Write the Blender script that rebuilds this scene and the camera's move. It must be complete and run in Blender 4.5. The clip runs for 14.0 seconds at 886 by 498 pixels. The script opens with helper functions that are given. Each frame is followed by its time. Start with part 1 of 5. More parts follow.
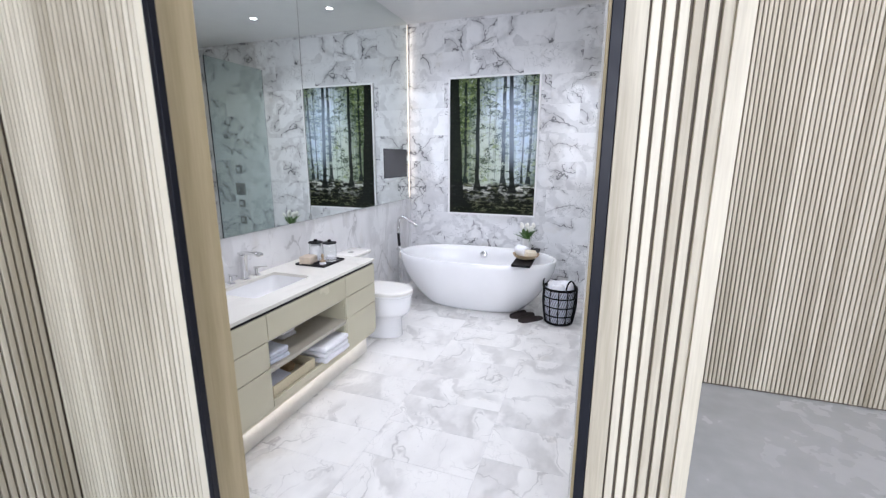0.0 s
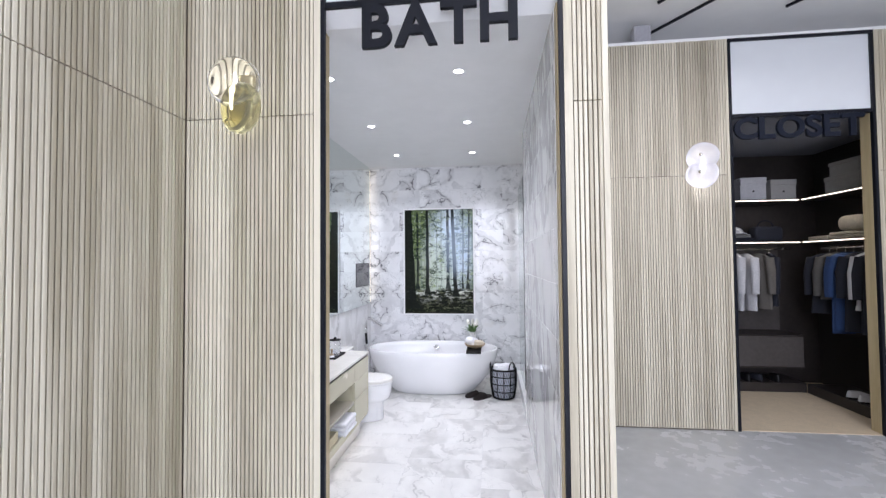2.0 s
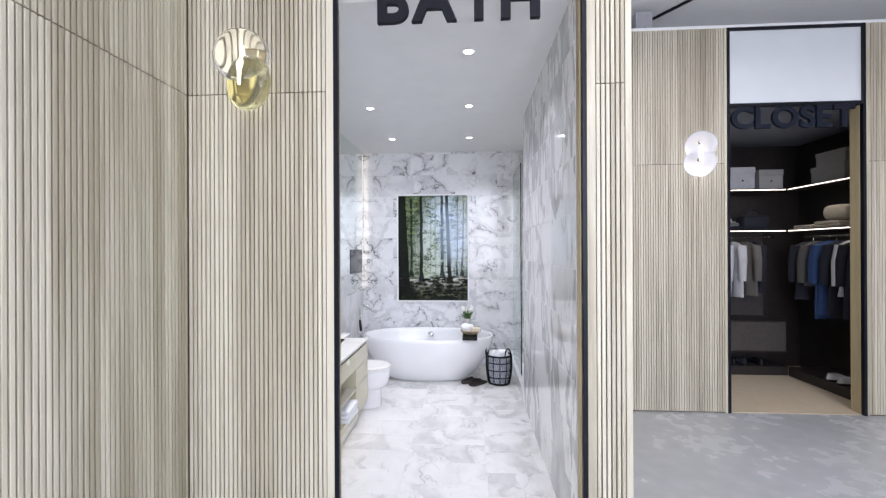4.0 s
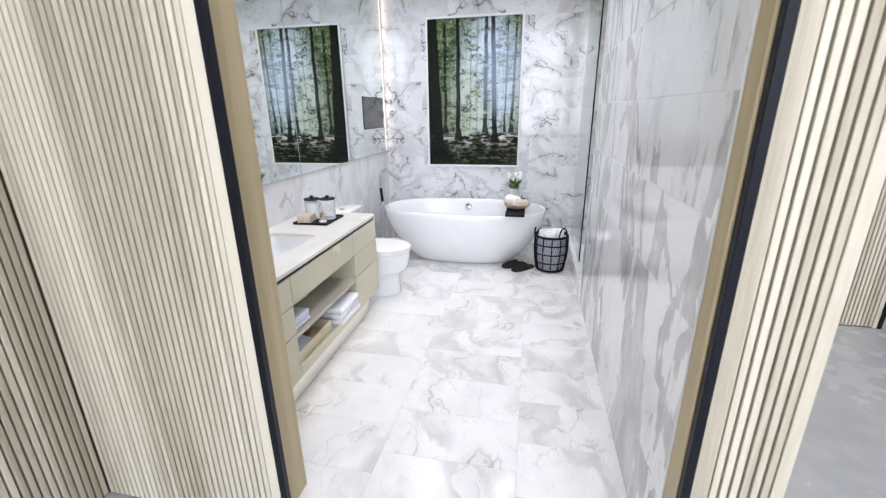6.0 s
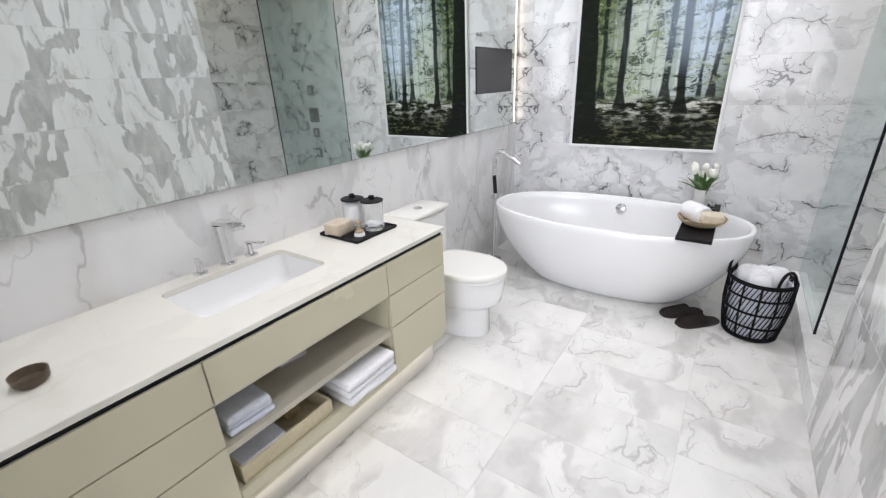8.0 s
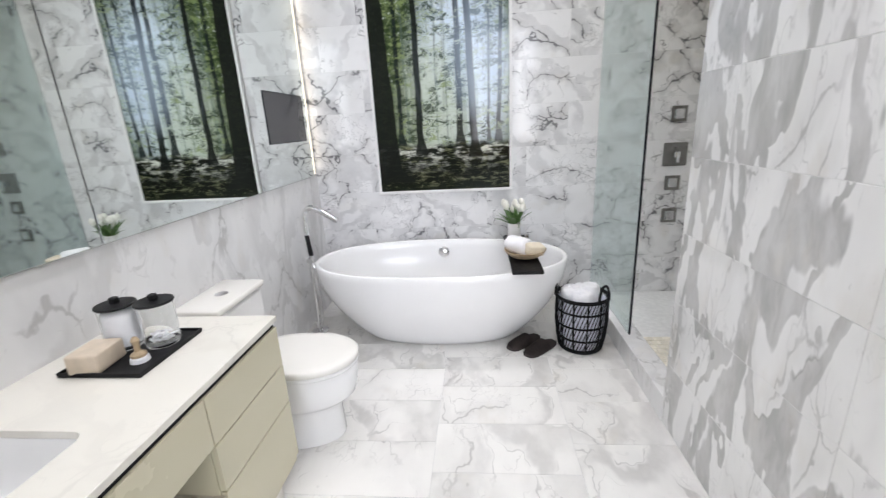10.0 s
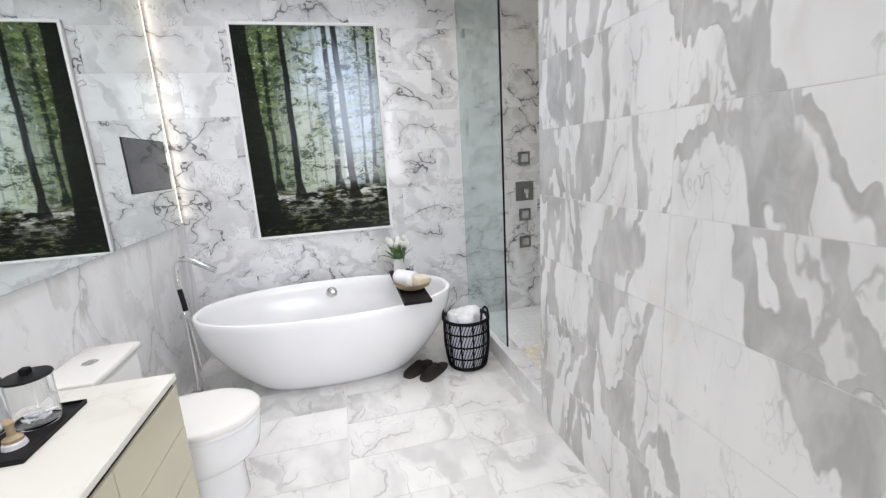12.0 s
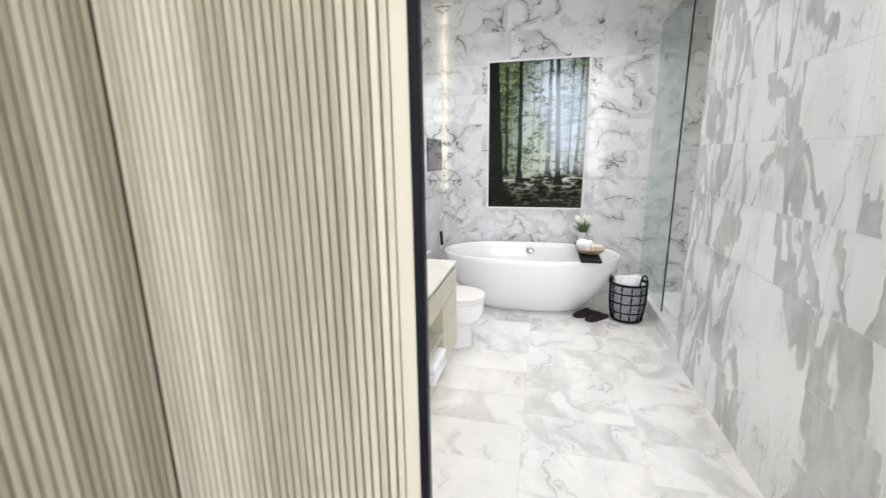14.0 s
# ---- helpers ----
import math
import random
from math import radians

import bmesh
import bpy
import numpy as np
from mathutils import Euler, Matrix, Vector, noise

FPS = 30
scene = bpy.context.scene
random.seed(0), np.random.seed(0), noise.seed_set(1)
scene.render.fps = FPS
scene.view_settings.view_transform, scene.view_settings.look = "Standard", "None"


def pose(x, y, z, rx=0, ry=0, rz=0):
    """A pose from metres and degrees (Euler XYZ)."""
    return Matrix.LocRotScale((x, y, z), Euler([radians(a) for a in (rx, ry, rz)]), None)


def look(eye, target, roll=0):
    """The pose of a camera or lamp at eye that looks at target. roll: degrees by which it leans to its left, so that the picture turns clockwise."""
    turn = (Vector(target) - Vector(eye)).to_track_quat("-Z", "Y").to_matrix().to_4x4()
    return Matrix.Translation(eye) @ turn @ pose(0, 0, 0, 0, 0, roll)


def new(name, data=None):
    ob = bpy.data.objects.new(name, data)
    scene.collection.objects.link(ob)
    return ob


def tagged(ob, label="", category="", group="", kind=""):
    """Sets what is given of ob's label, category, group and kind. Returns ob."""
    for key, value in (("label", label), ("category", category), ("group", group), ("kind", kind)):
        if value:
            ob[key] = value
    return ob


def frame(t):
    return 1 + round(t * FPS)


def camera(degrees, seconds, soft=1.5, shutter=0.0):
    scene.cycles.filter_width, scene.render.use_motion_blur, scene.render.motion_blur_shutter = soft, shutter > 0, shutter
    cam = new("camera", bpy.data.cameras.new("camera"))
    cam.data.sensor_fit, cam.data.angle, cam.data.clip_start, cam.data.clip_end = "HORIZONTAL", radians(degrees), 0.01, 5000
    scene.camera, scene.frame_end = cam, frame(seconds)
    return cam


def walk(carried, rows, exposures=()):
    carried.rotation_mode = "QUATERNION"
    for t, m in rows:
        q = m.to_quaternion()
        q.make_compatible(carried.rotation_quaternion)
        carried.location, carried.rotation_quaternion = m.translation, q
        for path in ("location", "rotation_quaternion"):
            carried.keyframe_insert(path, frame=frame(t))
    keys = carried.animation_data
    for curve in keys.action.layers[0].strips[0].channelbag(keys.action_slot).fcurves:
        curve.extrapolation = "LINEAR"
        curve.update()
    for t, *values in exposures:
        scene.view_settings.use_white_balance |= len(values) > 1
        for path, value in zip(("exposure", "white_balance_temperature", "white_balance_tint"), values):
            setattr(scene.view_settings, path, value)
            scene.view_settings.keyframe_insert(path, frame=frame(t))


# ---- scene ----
cam = camera(93.5, 14.0, soft=1.25, shutter=0.22)
PATH = [
    (0, (0.029, -0.071, 1.583), (-0.623, 1.77, 1.155), 0.1),
    (0.5, (0.012, -0.472, 1.61), (-0.594, 1.405, 1.28), -1.9),
    (0.6, (0.013, -0.553, 1.616), (-0.553, 1.338, 1.296), -2.2),
    (1, (-0.033, -0.814, 1.675), (-0.469, 1.129, 1.484), -0.5),
    (1.5, (-0.238, -1.113, 1.662), (-0.5, 0.867, 1.562), -0.8),
    (2, (-0.335, -1.322, 1.693), (-0.56, 0.665, 1.753), -0.5),
    (2.2, (-0.349, -1.37, 1.706), (-0.544, 0.618, 1.808), -0.6),
    (4.3, (-0.553, -1.247, 1.659), (-0.683, 0.748, 1.602), -0.3),
    (4.5, (-0.552, -1.144, 1.624), (-0.691, 0.845, 1.476), -0.4),
    (5, (-0.502, -0.782, 1.61), (-0.705, 1.17, 1.229), 0.5),
    (5.5, (-0.465, -0.441, 1.565), (-0.784, 1.457, 1.023), 0.4),
    (5.6, (-0.448, -0.393, 1.58), (-0.788, 1.494, 1.01), 0.1),
    (6, (-0.434, -0.114, 1.523), (-0.823, 1.745, 0.897), -0.8),
    (6.5, (-0.431, 0.178, 1.505), (-0.913, 1.967, 0.753), -0.6),
    (7, (-0.376, 0.565, 1.474), (-1.271, 2.192, 0.732), -1.9),
    (7.2, (-0.369, 0.728, 1.472), (-1.447, 2.232, 0.713), -2.3),
    (9.3, (-0.65, 1.455, 1.425), (-1.526, 3.14, 0.798), -3.5),
    (9.5, (-0.664, 1.458, 1.423), (-1.394, 3.22, 0.819), -3.5),
    (10, (-0.826, 1.471, 1.423), (-1.002, 3.38, 0.853), -3.0),
    (10.5, (-0.932, 1.466, 1.425), (-0.691, 3.376, 0.88), -2.0),
    (11, (-0.983, 1.461, 1.428), (-0.582, 3.351, 0.911), -2.1),
    (11.5, (-0.995, 1.431, 1.434), (-0.539, 3.316, 0.947), -3.0),
    (12, (-0.945, 1.297, 1.464), (-0.503, 3.2, 1.034), -3.4),
    (12.5, (-0.844, 0.999, 1.505), (-0.489, 2.933, 1.138), -2.9),
    (13, (-0.818, 0.706, 1.532), (-0.607, 2.667, 1.198), -1.9),
    (13.2, (-0.83, 0.517, 1.534), (-0.777, 2.484, 1.175), -2.0),
    (13.5, (-0.92, 0.368, 1.516), (-1.02, 2.323, 1.104), -0.5),
    (14, (-0.993, 0.012, 1.527), (-1.448, 1.908, 1.082), -0.8),
]
walk(cam, [(t, look(eye, target, roll)) for t, eye, target, roll in PATH],
     [(0, 0.02, 5950, 17), (1.0, 0.15, 5950, 18), (2.2, 0.04, 5950, 18), (4.5, 0.05, 6000, 17), (5.0, 0.13, 6050, 16), (5.5, 0.15, 6100, 16), (6.5, 0.09, 6150, 16), (7.0, 0.05, 6250, 15), (9.3, 0.0, 6400, 14), (10.5, 0.05, 6400, 14), (12.5, 0.05, 6400, 14), (14, 0.08, 6500, 13)])

# ---- world and lights ----
world = bpy.data.worlds.new("world")
scene.world = world
world.use_nodes = True
wn = world.node_tree
sky = wn.nodes.new("ShaderNodeTexSky")
sky.sky_type, sky.sun_disc, sky.sun_elevation, sky.sun_rotation = "NISHITA", False, radians(40), radians(200)
wn.links.new(sky.outputs[0], wn.nodes["Background"].inputs[0])
wn.nodes["Background"].inputs[1].default_value = 0.12


def area_lamp(name, m, sx, sy, watts, colour, spread=180):
    data = bpy.data.lights.new(name, "AREA")
    data.shape, data.size, data.size_y, data.energy, data.color = "RECTANGLE", sx, sy, watts, colour
    data.spread = radians(spread)
    ob = new(name, data)
    ob.matrix_world = m
    return ob


def disc_lamp(name, x, y, z, size, watts, colour, spread=150):
    data = bpy.data.lights.new(name, "AREA")
    data.shape, data.size, data.energy, data.color, data.spread = "DISK", size, watts, colour, radians(spread)
    ob = new(name, data)
    ob.location = (x, y, z)
    return ob


# daylight through the hall's glazed front, behind the camera
area_lamp("window_daylight", look((0.52, -5.21, 2.40), (0.30, 0, 1.9)), 3.15, 3.0, 325, (0.91, 0.945, 1.0))
DOWNLIGHTS = [(x, y) for x in (-0.55, -1.54) for y in (1.70, 2.83, 4.01)]
for dx, dy in DOWNLIGHTS:
    disc_lamp("downlight_lamp", dx, dy, 3.05, 0.09, 5.15, (0.985, 0.985, 1.0), 122)
SHOWER_LIGHT = (0.62, 3.75)
disc_lamp("shower_downlight_lamp", *SHOWER_LIGHT, 3.045, 0.09, 2.9, (1.0, 0.87, 0.66))
# fill lamps added under the hall ceiling to brighten it, no fittings there
for dx, dy, dw in ((0.35, -0.3, 12), (1.2, 1.5, 20), (3.0, 1.3, 20), (0.35, -2.4, 12)):
    disc_lamp("hall_fill_lamp", dx, dy, 4.185, 0.12, dw, (1.0, 0.98, 0.95))
# light strip under the vanity and in the gap behind the mirror's end
area_lamp("vanity_strip_lamp", look((-1.572, 1.97, 0.186), (-1.647, 1.97, 0.112)), 1.52, 0.012, 0.27, (1.0, 0.92, 0.78), 46)
area_lamp("mirror_strip_lamp", look((-2.106, 4.746, 2.10), (-2.03, 4.778, 2.10)), 0.015, 1.9, 0.26, (1.0, 0.90, 0.72))
# shelf strips in the wardrobe room
for sx, sy, sz, ln, ax in ((2.75, 4.44, 2.41, 1.5, 0), (2.75, 4.44, 1.87, 1.5, 0), (3.61, 3.85, 2.41, 1.1, 1), (3.61, 3.85, 1.87, 1.1, 1)):
    area_lamp("shelf_strip_lamp", pose(sx, sy, sz, 0, 0, 90 * ax), ln, 0.012, 0.75, (1.0, 0.88, 0.70))

# ---- materials ----


class Sock:
    """A socket with arithmetic, so that a node graph reads as a formula."""

    def __init__(self, tree, out):
        self.tree, self.out = tree, out

    def op(self, kind, *others):
        n = self.tree.nodes.new("ShaderNodeMath")
        n.operation = kind
        for i, v in enumerate((self, *others)):
            if isinstance(v, Sock):
                self.tree.links.new(v.out, n.inputs[i])
            else:
                n.inputs[i].default_value = v
        return Sock(self.tree, n.outputs[0])

    def __add__(self, o): return self.op("ADD", o)
    def __sub__(self, o): return self.op("SUBTRACT", o)
    def __mul__(self, o): return self.op("MULTIPLY", o)
    def __truediv__(self, o): return self.op("DIVIDE", o)
    def absolute(self): return self.op("ABSOLUTE")
    def lower(self, o): return self.op("MINIMUM", o)
    def upper(self, o): return self.op("MAXIMUM", o)

    def step(self, a, b, y0=0.0, y1=1.0):
        n = self.tree.nodes.new("ShaderNodeMapRange")
        n.interpolation_type = "SMOOTHSTEP"
        self.tree.links.new(self.out, n.inputs[0])
        for i, v in enumerate((a, b, y0, y1)):
            n.inputs[i + 1].default_value = v
        return Sock(self.tree, n.outputs[0])


class Mat:
    def __init__(self, name, rough=0.5, metal=0.0):
        self.m = bpy.data.materials.new(name)
        self.m.use_nodes = True
        self.t = self.m.node_tree
        self.b = self.t.nodes["Principled BSDF"]
        self.set("Roughness", rough)
        self.set("Metallic", metal)

    def set(self, key, v):
        if isinstance(v, Sock):
            self.t.links.new(v.out, self.b.inputs[key])
        else:
            self.b.inputs[key].default_value = v
        return self

    def position(self):
        return Sock(self.t, self.t.nodes.new("ShaderNodeNewGeometry").outputs["Position"])

    def local(self):
        return Sock(self.t, self.t.nodes.new("ShaderNodeTexCoord").outputs["Object"])

    def rand(self):
        return Sock(self.t, self.t.nodes.new("ShaderNodeObjectInfo").outputs["Random"])

    def island(self):
        return Sock(self.t, self.t.nodes.new("ShaderNodeNewGeometry").outputs["Random Per Island"])

    def vec(self, x, y, z):
        n = self.t.nodes.new("ShaderNodeCombineXYZ")
        for i, v in enumerate((x, y, z)):
            if isinstance(v, Sock):
                self.t.links.new(v.out, n.inputs[i])
            else:
                n.inputs[i].default_value = v
        return Sock(self.t, n.outputs[0])

    def xyz(self, v):
        n = self.t.nodes.new("ShaderNodeSeparateXYZ")
        self.t.links.new(v.out, n.inputs[0])
        return [Sock(self.t, o) for o in n.outputs]

    def vmath(self, kind, a, b):
        n = self.t.nodes.new("ShaderNodeVectorMath")
        n.operation = kind
        for i, v in enumerate((a, b)):
            if isinstance(v, Sock):
                self.t.links.new(v.out, n.inputs[i])
            else:
                n.inputs[i].default_value = v
        return Sock(self.t, n.outputs[0])

    def noise(self, v, scale, detail=3, rough=0.5, dist=0.0, colour=False):
        n = self.t.nodes.new("ShaderNodeTexNoise")
        self.t.links.new(v.out, n.inputs["Vector"])
        for k, val in (("Scale", scale), ("Detail", detail), ("Roughness", rough), ("Distortion", dist)):
            n.inputs[k].default_value = val
        return Sock(self.t, n.outputs["Color" if colour else "Fac"])

    def cells(self, v, scale, feature="DISTANCE_TO_EDGE"):
        n = self.t.nodes.new("ShaderNodeTexVoronoi")
        n.feature = feature
        self.t.links.new(v.out, n.inputs["Vector"])
        n.inputs["Scale"].default_value = scale
        return Sock(self.t, n.outputs["Distance"])

    def mix(self, fac, a, b, blend="MIX"):
        n = self.t.nodes.new("ShaderNodeMix")
        n.data_type, n.blend_type = "RGBA", blend
        for i, v in ((0, fac), (6, a), (7, b)):
            if isinstance(v, Sock):
                self.t.links.new(v.out, n.inputs[i])
            else:
                n.inputs[i].default_value = v if i == 0 else (*v, 1)
        return Sock(self.t, n.outputs[2])

    def bump(self, h, strength=0.2, distance=0.002):
        n = self.t.nodes.new("ShaderNodeBump")
        self.t.links.new(h.out, n.inputs["Height"])
        n.inputs["Strength"].default_value, n.inputs["Distance"].default_value = strength, distance
        self.t.links.new(n.outputs[0], self.b.inputs["Normal"])
        return self


def plain(name, colour, rough=0.5, metal=0.0, vary=0.12, scale=30, bump=0.0, spec=0.5):
    """A colour with fine and broad unevenness."""
    m = Mat(name, rough, metal)
    m.set("Specular IOR Level", spec)
    p = m.local()
    f = m.noise(p, scale, 4) * 0.6 + m.noise(p, scale * 0.12, 2) * 0.4
    dark = tuple(c * (1 - vary) for c in colour)
    light = tuple(min(1, c * (1 + vary * 0.5)) for c in colour)
    m.set("Base Color", m.mix(f.step(0.3, 0.7), dark, light))
    m.set("Roughness", f.step(0.25, 0.75, rough * 0.85, min(1, rough * 1.15)))
    if bump:
        m.bump(m.noise(p, scale * 4, 4), bump)
    return m.m


def marble(name, white, grey, cell, vein, blotch, blotch_scale, rough, jump=1.0, stretch=(1, 1, 1), crisp=0.02, soft=0.10, gate_low=0.33, jag=0.085, band_top=0.52, second=False):
    """Veined marble: a torn net of fine veins over drifting grey bands; jump: how far each tile's piece of the block lies from its neighbour's."""
    m = Mat(name, rough)
    r = m.rand()
    p = m.vmath("ADD", m.position(), m.vec(r * 37.0 * jump, r * 61.0 * jump, r * 23.0 * jump))
    p = m.vmath("MULTIPLY", p, stretch)
    warp = m.vmath("SUBTRACT", m.noise(p, 1.9, 4, 0.6, colour=True), (0.5, 0.5, 0.5))
    fine = m.vmath("SUBTRACT", m.noise(p, 10.0, 4, 0.6, colour=True), (0.5, 0.5, 0.5))
    q = m.vmath("ADD", p, m.vmath("MULTIPLY", warp, (0.55, 0.55, 0.55)))
    q = m.vmath("ADD", q, m.vmath("MULTIPLY", fine, (0.085, 0.085, 0.085)))
    net, net2, net3 = m.cells(q, cell), m.cells(q, cell * 2.4), m.cells(q, cell * 5.5)
    gate = m.noise(p, 2.8, 3).step(0.43, 0.60)
    gate2 = m.noise(p, 4.9, 3).step(0.49, 0.63)
    width = m.noise(p, 7.0, 2).step(0.3, 0.7, 0.30, 1.2)
    lines = ((net / width).step(0.003, 0.024, 1, 0) * gate).upper((net2 / width).step(0.003, 0.028, 1, 0) * gate2 * 0.75)
    lines = lines.upper(net3.step(0.004, 0.034, 1, 0) * m.noise(p, 3.6, 3).step(0.52, 0.66) * 0.5) * vein
    halo = net.step(0.0, 0.20, 1, 0) * gate * 0.36 * vein
    # drifting bands with one crisp and one soft edge
    q2 = m.vmath("ADD", m.vmath("ADD", p, m.vmath("MULTIPLY", warp, (0.55, 0.55, 0.55))), m.vmath("MULTIPLY", fine, (jag, jag, jag)))
    cloud = m.noise(q2, blotch_scale, 2, 0.4, 0.9)
    band = cloud.step(0.455, 0.455 + crisp) * cloud.step(band_top, band_top + crisp * 2.2, 1, 0)
    inside = m.noise(q2, blotch_scale * 5.0, 4, 0.6).step(0.3, 0.7, 0.55, 1.0)
    rim = (cloud - 0.46).absolute().step(0.0, 0.006, 1, 0) * m.noise(p, 6.0, 2).step(0.45, 0.6)
    band = (band * inside * 0.85).upper(rim * 0.9) * m.noise(p, 1.3, 2).step(gate_low, gate_low + 0.14) * blotch
    if second:
        other = m.noise(m.vmath("ADD", q2, (7.3, 2.1, 4.4)), blotch_scale * 0.8, 2, 0.4, 0.7)
        more = other.step(0.47, 0.47 + crisp) * other.step(0.515, 0.515 + crisp * 3, 1, 0) * inside * m.noise(p, 0.9, 2).step(0.30, 0.36)
        band = band.upper(more * 0.85 * blotch)
    flecks = m.noise(p, 26, 3, 0.6).step(0.68, 0.74) * 0.35 * blotch
    drift = m.noise(p, 3.0, 4).step(0.35, 0.75, 0, soft)
    k = (lines + halo).upper(band).upper(flecks) + drift
    base = m.mix(k.lower(1.0), white, grey)
    stain = m.noise(p, 5.5, 3).step(0.55, 0.72, 0, 0.28) * gate
    m.set("Base Color", m.mix(stain, base, (0.64, 0.60, 0.53)))
    m.set("Roughness", m.noise(p, 14, 3).step(0.3, 0.7, rough * 0.7, rough * 1.4))
    return m.m


def wood(name, light, dark, rough=0.5, sc=1.0, along="z"):
    """Streaked veneer with long vertical figure and fine pores."""
    m = Mat(name, rough)
    p = m.position()
    st = {"z": (1, 1, 0.045), "x": (0.045, 1, 1), "y": (1, 0.045, 1)}[along]
    q = m.vmath("MULTIPLY", p, st)
    broad = m.noise(q, 4.5 * sc, 3, 0.55, 0.4)
    mid = m.noise(q, 24 * sc, 3, 0.6, 0.3)
    pores = m.noise(q, 190 * sc, 2, 0.6)
    f = broad * 0.60 + mid * 0.26 + pores * 0.14 + (m.rand() - 0.5) * 0.11
    m.set("Base Color", m.mix(f.step(0.33, 0.66), dark, light))
    m.set("Roughness", f.step(0.3, 0.7, rough * 1.15, rough * 0.85))
    m.bump(pores, 0.12, 0.0008)
    return m.m


def glow(name, colour, strength):
    m = Mat(name, 0.5)
    m.set("Base Color", (*colour, 1)).set("Emission Color", (*colour, 1)).set("Emission Strength", strength)
    return m.m


def glass(name, colour, rough=0.0):
    m = Mat(name, rough)
    m.set("Base Color", (*colour, 1)).set("Transmission Weight", 1.0).set("IOR", 1.45)
    return m.m


MARBLE_BACK = marble("marble_thin_veins", (0.86, 0.86, 0.865), (0.18, 0.18, 0.19), 2.7, 1.0, 0.34, 1.5, 0.07, stretch=(1, 1, 1.1))
MARBLE_BACK.node_tree.nodes["Principled BSDF"].inputs["Specular IOR Level"].default_value = 0.30
MARBLE_SIDE = marble("marble_broad_bands", (0.88, 0.88, 0.875), (0.365, 0.365, 0.36), 1.9, 0.50, 0.92, 1.25, 0.06, jump=0.003, stretch=(1, 1.7, 0.66), crisp=0.005, gate_low=0.12, jag=0.028, band_top=0.515, second=True)
MARBLE_FLOOR = marble("marble_floor", (0.81, 0.80, 0.772), (0.33, 0.32, 0.31), 2.0, 0.42, 0.50, 1.15, 0.19, crisp=0.04, soft=0.16, gate_low=0.34, jag=0.05, stretch=(1.25, 0.85, 1))
MARBLE_FLOOR.node_tree.nodes["Principled BSDF"].inputs["Specular IOR Level"].default_value = 0.35
MARBLE_SLAB = marble("marble_slab", (0.83, 0.83, 0.83), (0.40, 0.395, 0.39), 1.6, 0.50, 0.42, 1.5, 0.07, jump=0.0, stretch=(1, 1.2, 0.7), crisp=0.02)
COUNTER = marble("marble_counter", (0.785, 0.76, 0.69), (0.50, 0.48, 0.44), 2.0, 0.20, 0.16, 1.4, 0.10, jump=0.0, soft=0.05)
MOSAIC = marble("marble_mosaic", (0.80, 0.76, 0.66), (0.50, 0.46, 0.38), 5.0, 0.30, 0.30, 3.0, 0.25)
GROUT = plain("grout", (0.72, 0.72, 0.715), 0.8)
WOOD = wood("taupe_oak_veneer", (0.755, 0.70, 0.555), (0.40, 0.352, 0.252), 0.55)
WOOD_EDGE = wood("oak_edge", (0.58, 0.48, 0.285), (0.36, 0.285, 0.155), 0.5, 0.7)
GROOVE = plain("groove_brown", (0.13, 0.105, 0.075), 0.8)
BLACK_TRIM = plain("black_metal_trim", (0.005, 0.006, 0.011), 0.4, 0.0, spec=0.25)
WHITE_PAINT = plain("white_paint", (0.86, 0.86, 0.855), 0.7, 0, 0.03, 6)
WHITE_GLOSS = plain("white_gloss_panel", (0.72, 0.745, 0.77), 0.12, 0, 0.03, 4)
CERAMIC = plain("white_ceramic", (0.86, 0.86, 0.855), 0.10, 0, 0.02, 5)
CERAMIC_CREAM = plain("cream_ceramic", (0.83, 0.815, 0.77), 0.12, 0, 0.02, 5)
ACRYLIC = plain("white_acrylic", (0.87, 0.87, 0.87), 0.13, 0, 0.02, 5)
VALVE = plain("dark_brushed_steel", (0.30, 0.295, 0.28), 0.3, 1.0, 0.1)
BRASS = plain("satin_brass", (0.66, 0.60, 0.44), 0.3, 1.0, 0.1)
CHROME = plain("chrome", (0.80, 0.80, 0.80), 0.08, 1.0, 0.05)
NICKEL = plain("brushed_nickel", (0.62, 0.60, 0.56), 0.25, 1.0, 0.1)
SATIN_STEEL = plain("satin_steel", (0.55, 0.54, 0.52), 0.5, 1.0, 0.1)
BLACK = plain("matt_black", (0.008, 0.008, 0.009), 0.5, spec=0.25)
BLACK_WOOD = plain("black_stained_wood", (0.010, 0.009, 0.009), 0.55, 0, 0.3, 60, 0.1, 0.2)
LACQUER = plain("greige_lacquer", (0.59, 0.555, 0.405), 0.25, 0, 0.015, 5)
LACQUER_IN = plain("greige_inside", (0.52, 0.485, 0.40), 0.4, 0, 0.06, 8)
TOWEL = plain("white_terry", (0.90, 0.90, 0.92), 0.95, 0, 0.10, 160, 0.8)
TOWEL_BLUE = plain("pale_blue_terry", (0.72, 0.75, 0.84), 0.95, 0, 0.12, 160, 0.8)
SOAP_CREAM = plain("cream_soap", (0.74, 0.66, 0.52), 0.6, 0, 0.1, 25, 0.2)
SOAP = plain("beige_soap", (0.66, 0.56, 0.44), 0.6, 0, 0.15, 25, 0.2)
RATTAN = plain("black_rattan", (0.007, 0.007, 0.008), 0.6, 0, 0.3, 90, 0.2, 0.2)
BASKETRY = plain("straw", (0.50, 0.36, 0.19), 0.8, 0, 0.35, 120, 0.5)
CRATE = plain("pale_card", (0.60, 0.53, 0.36), 0.7, 0, 0.12, 60, 0.15)
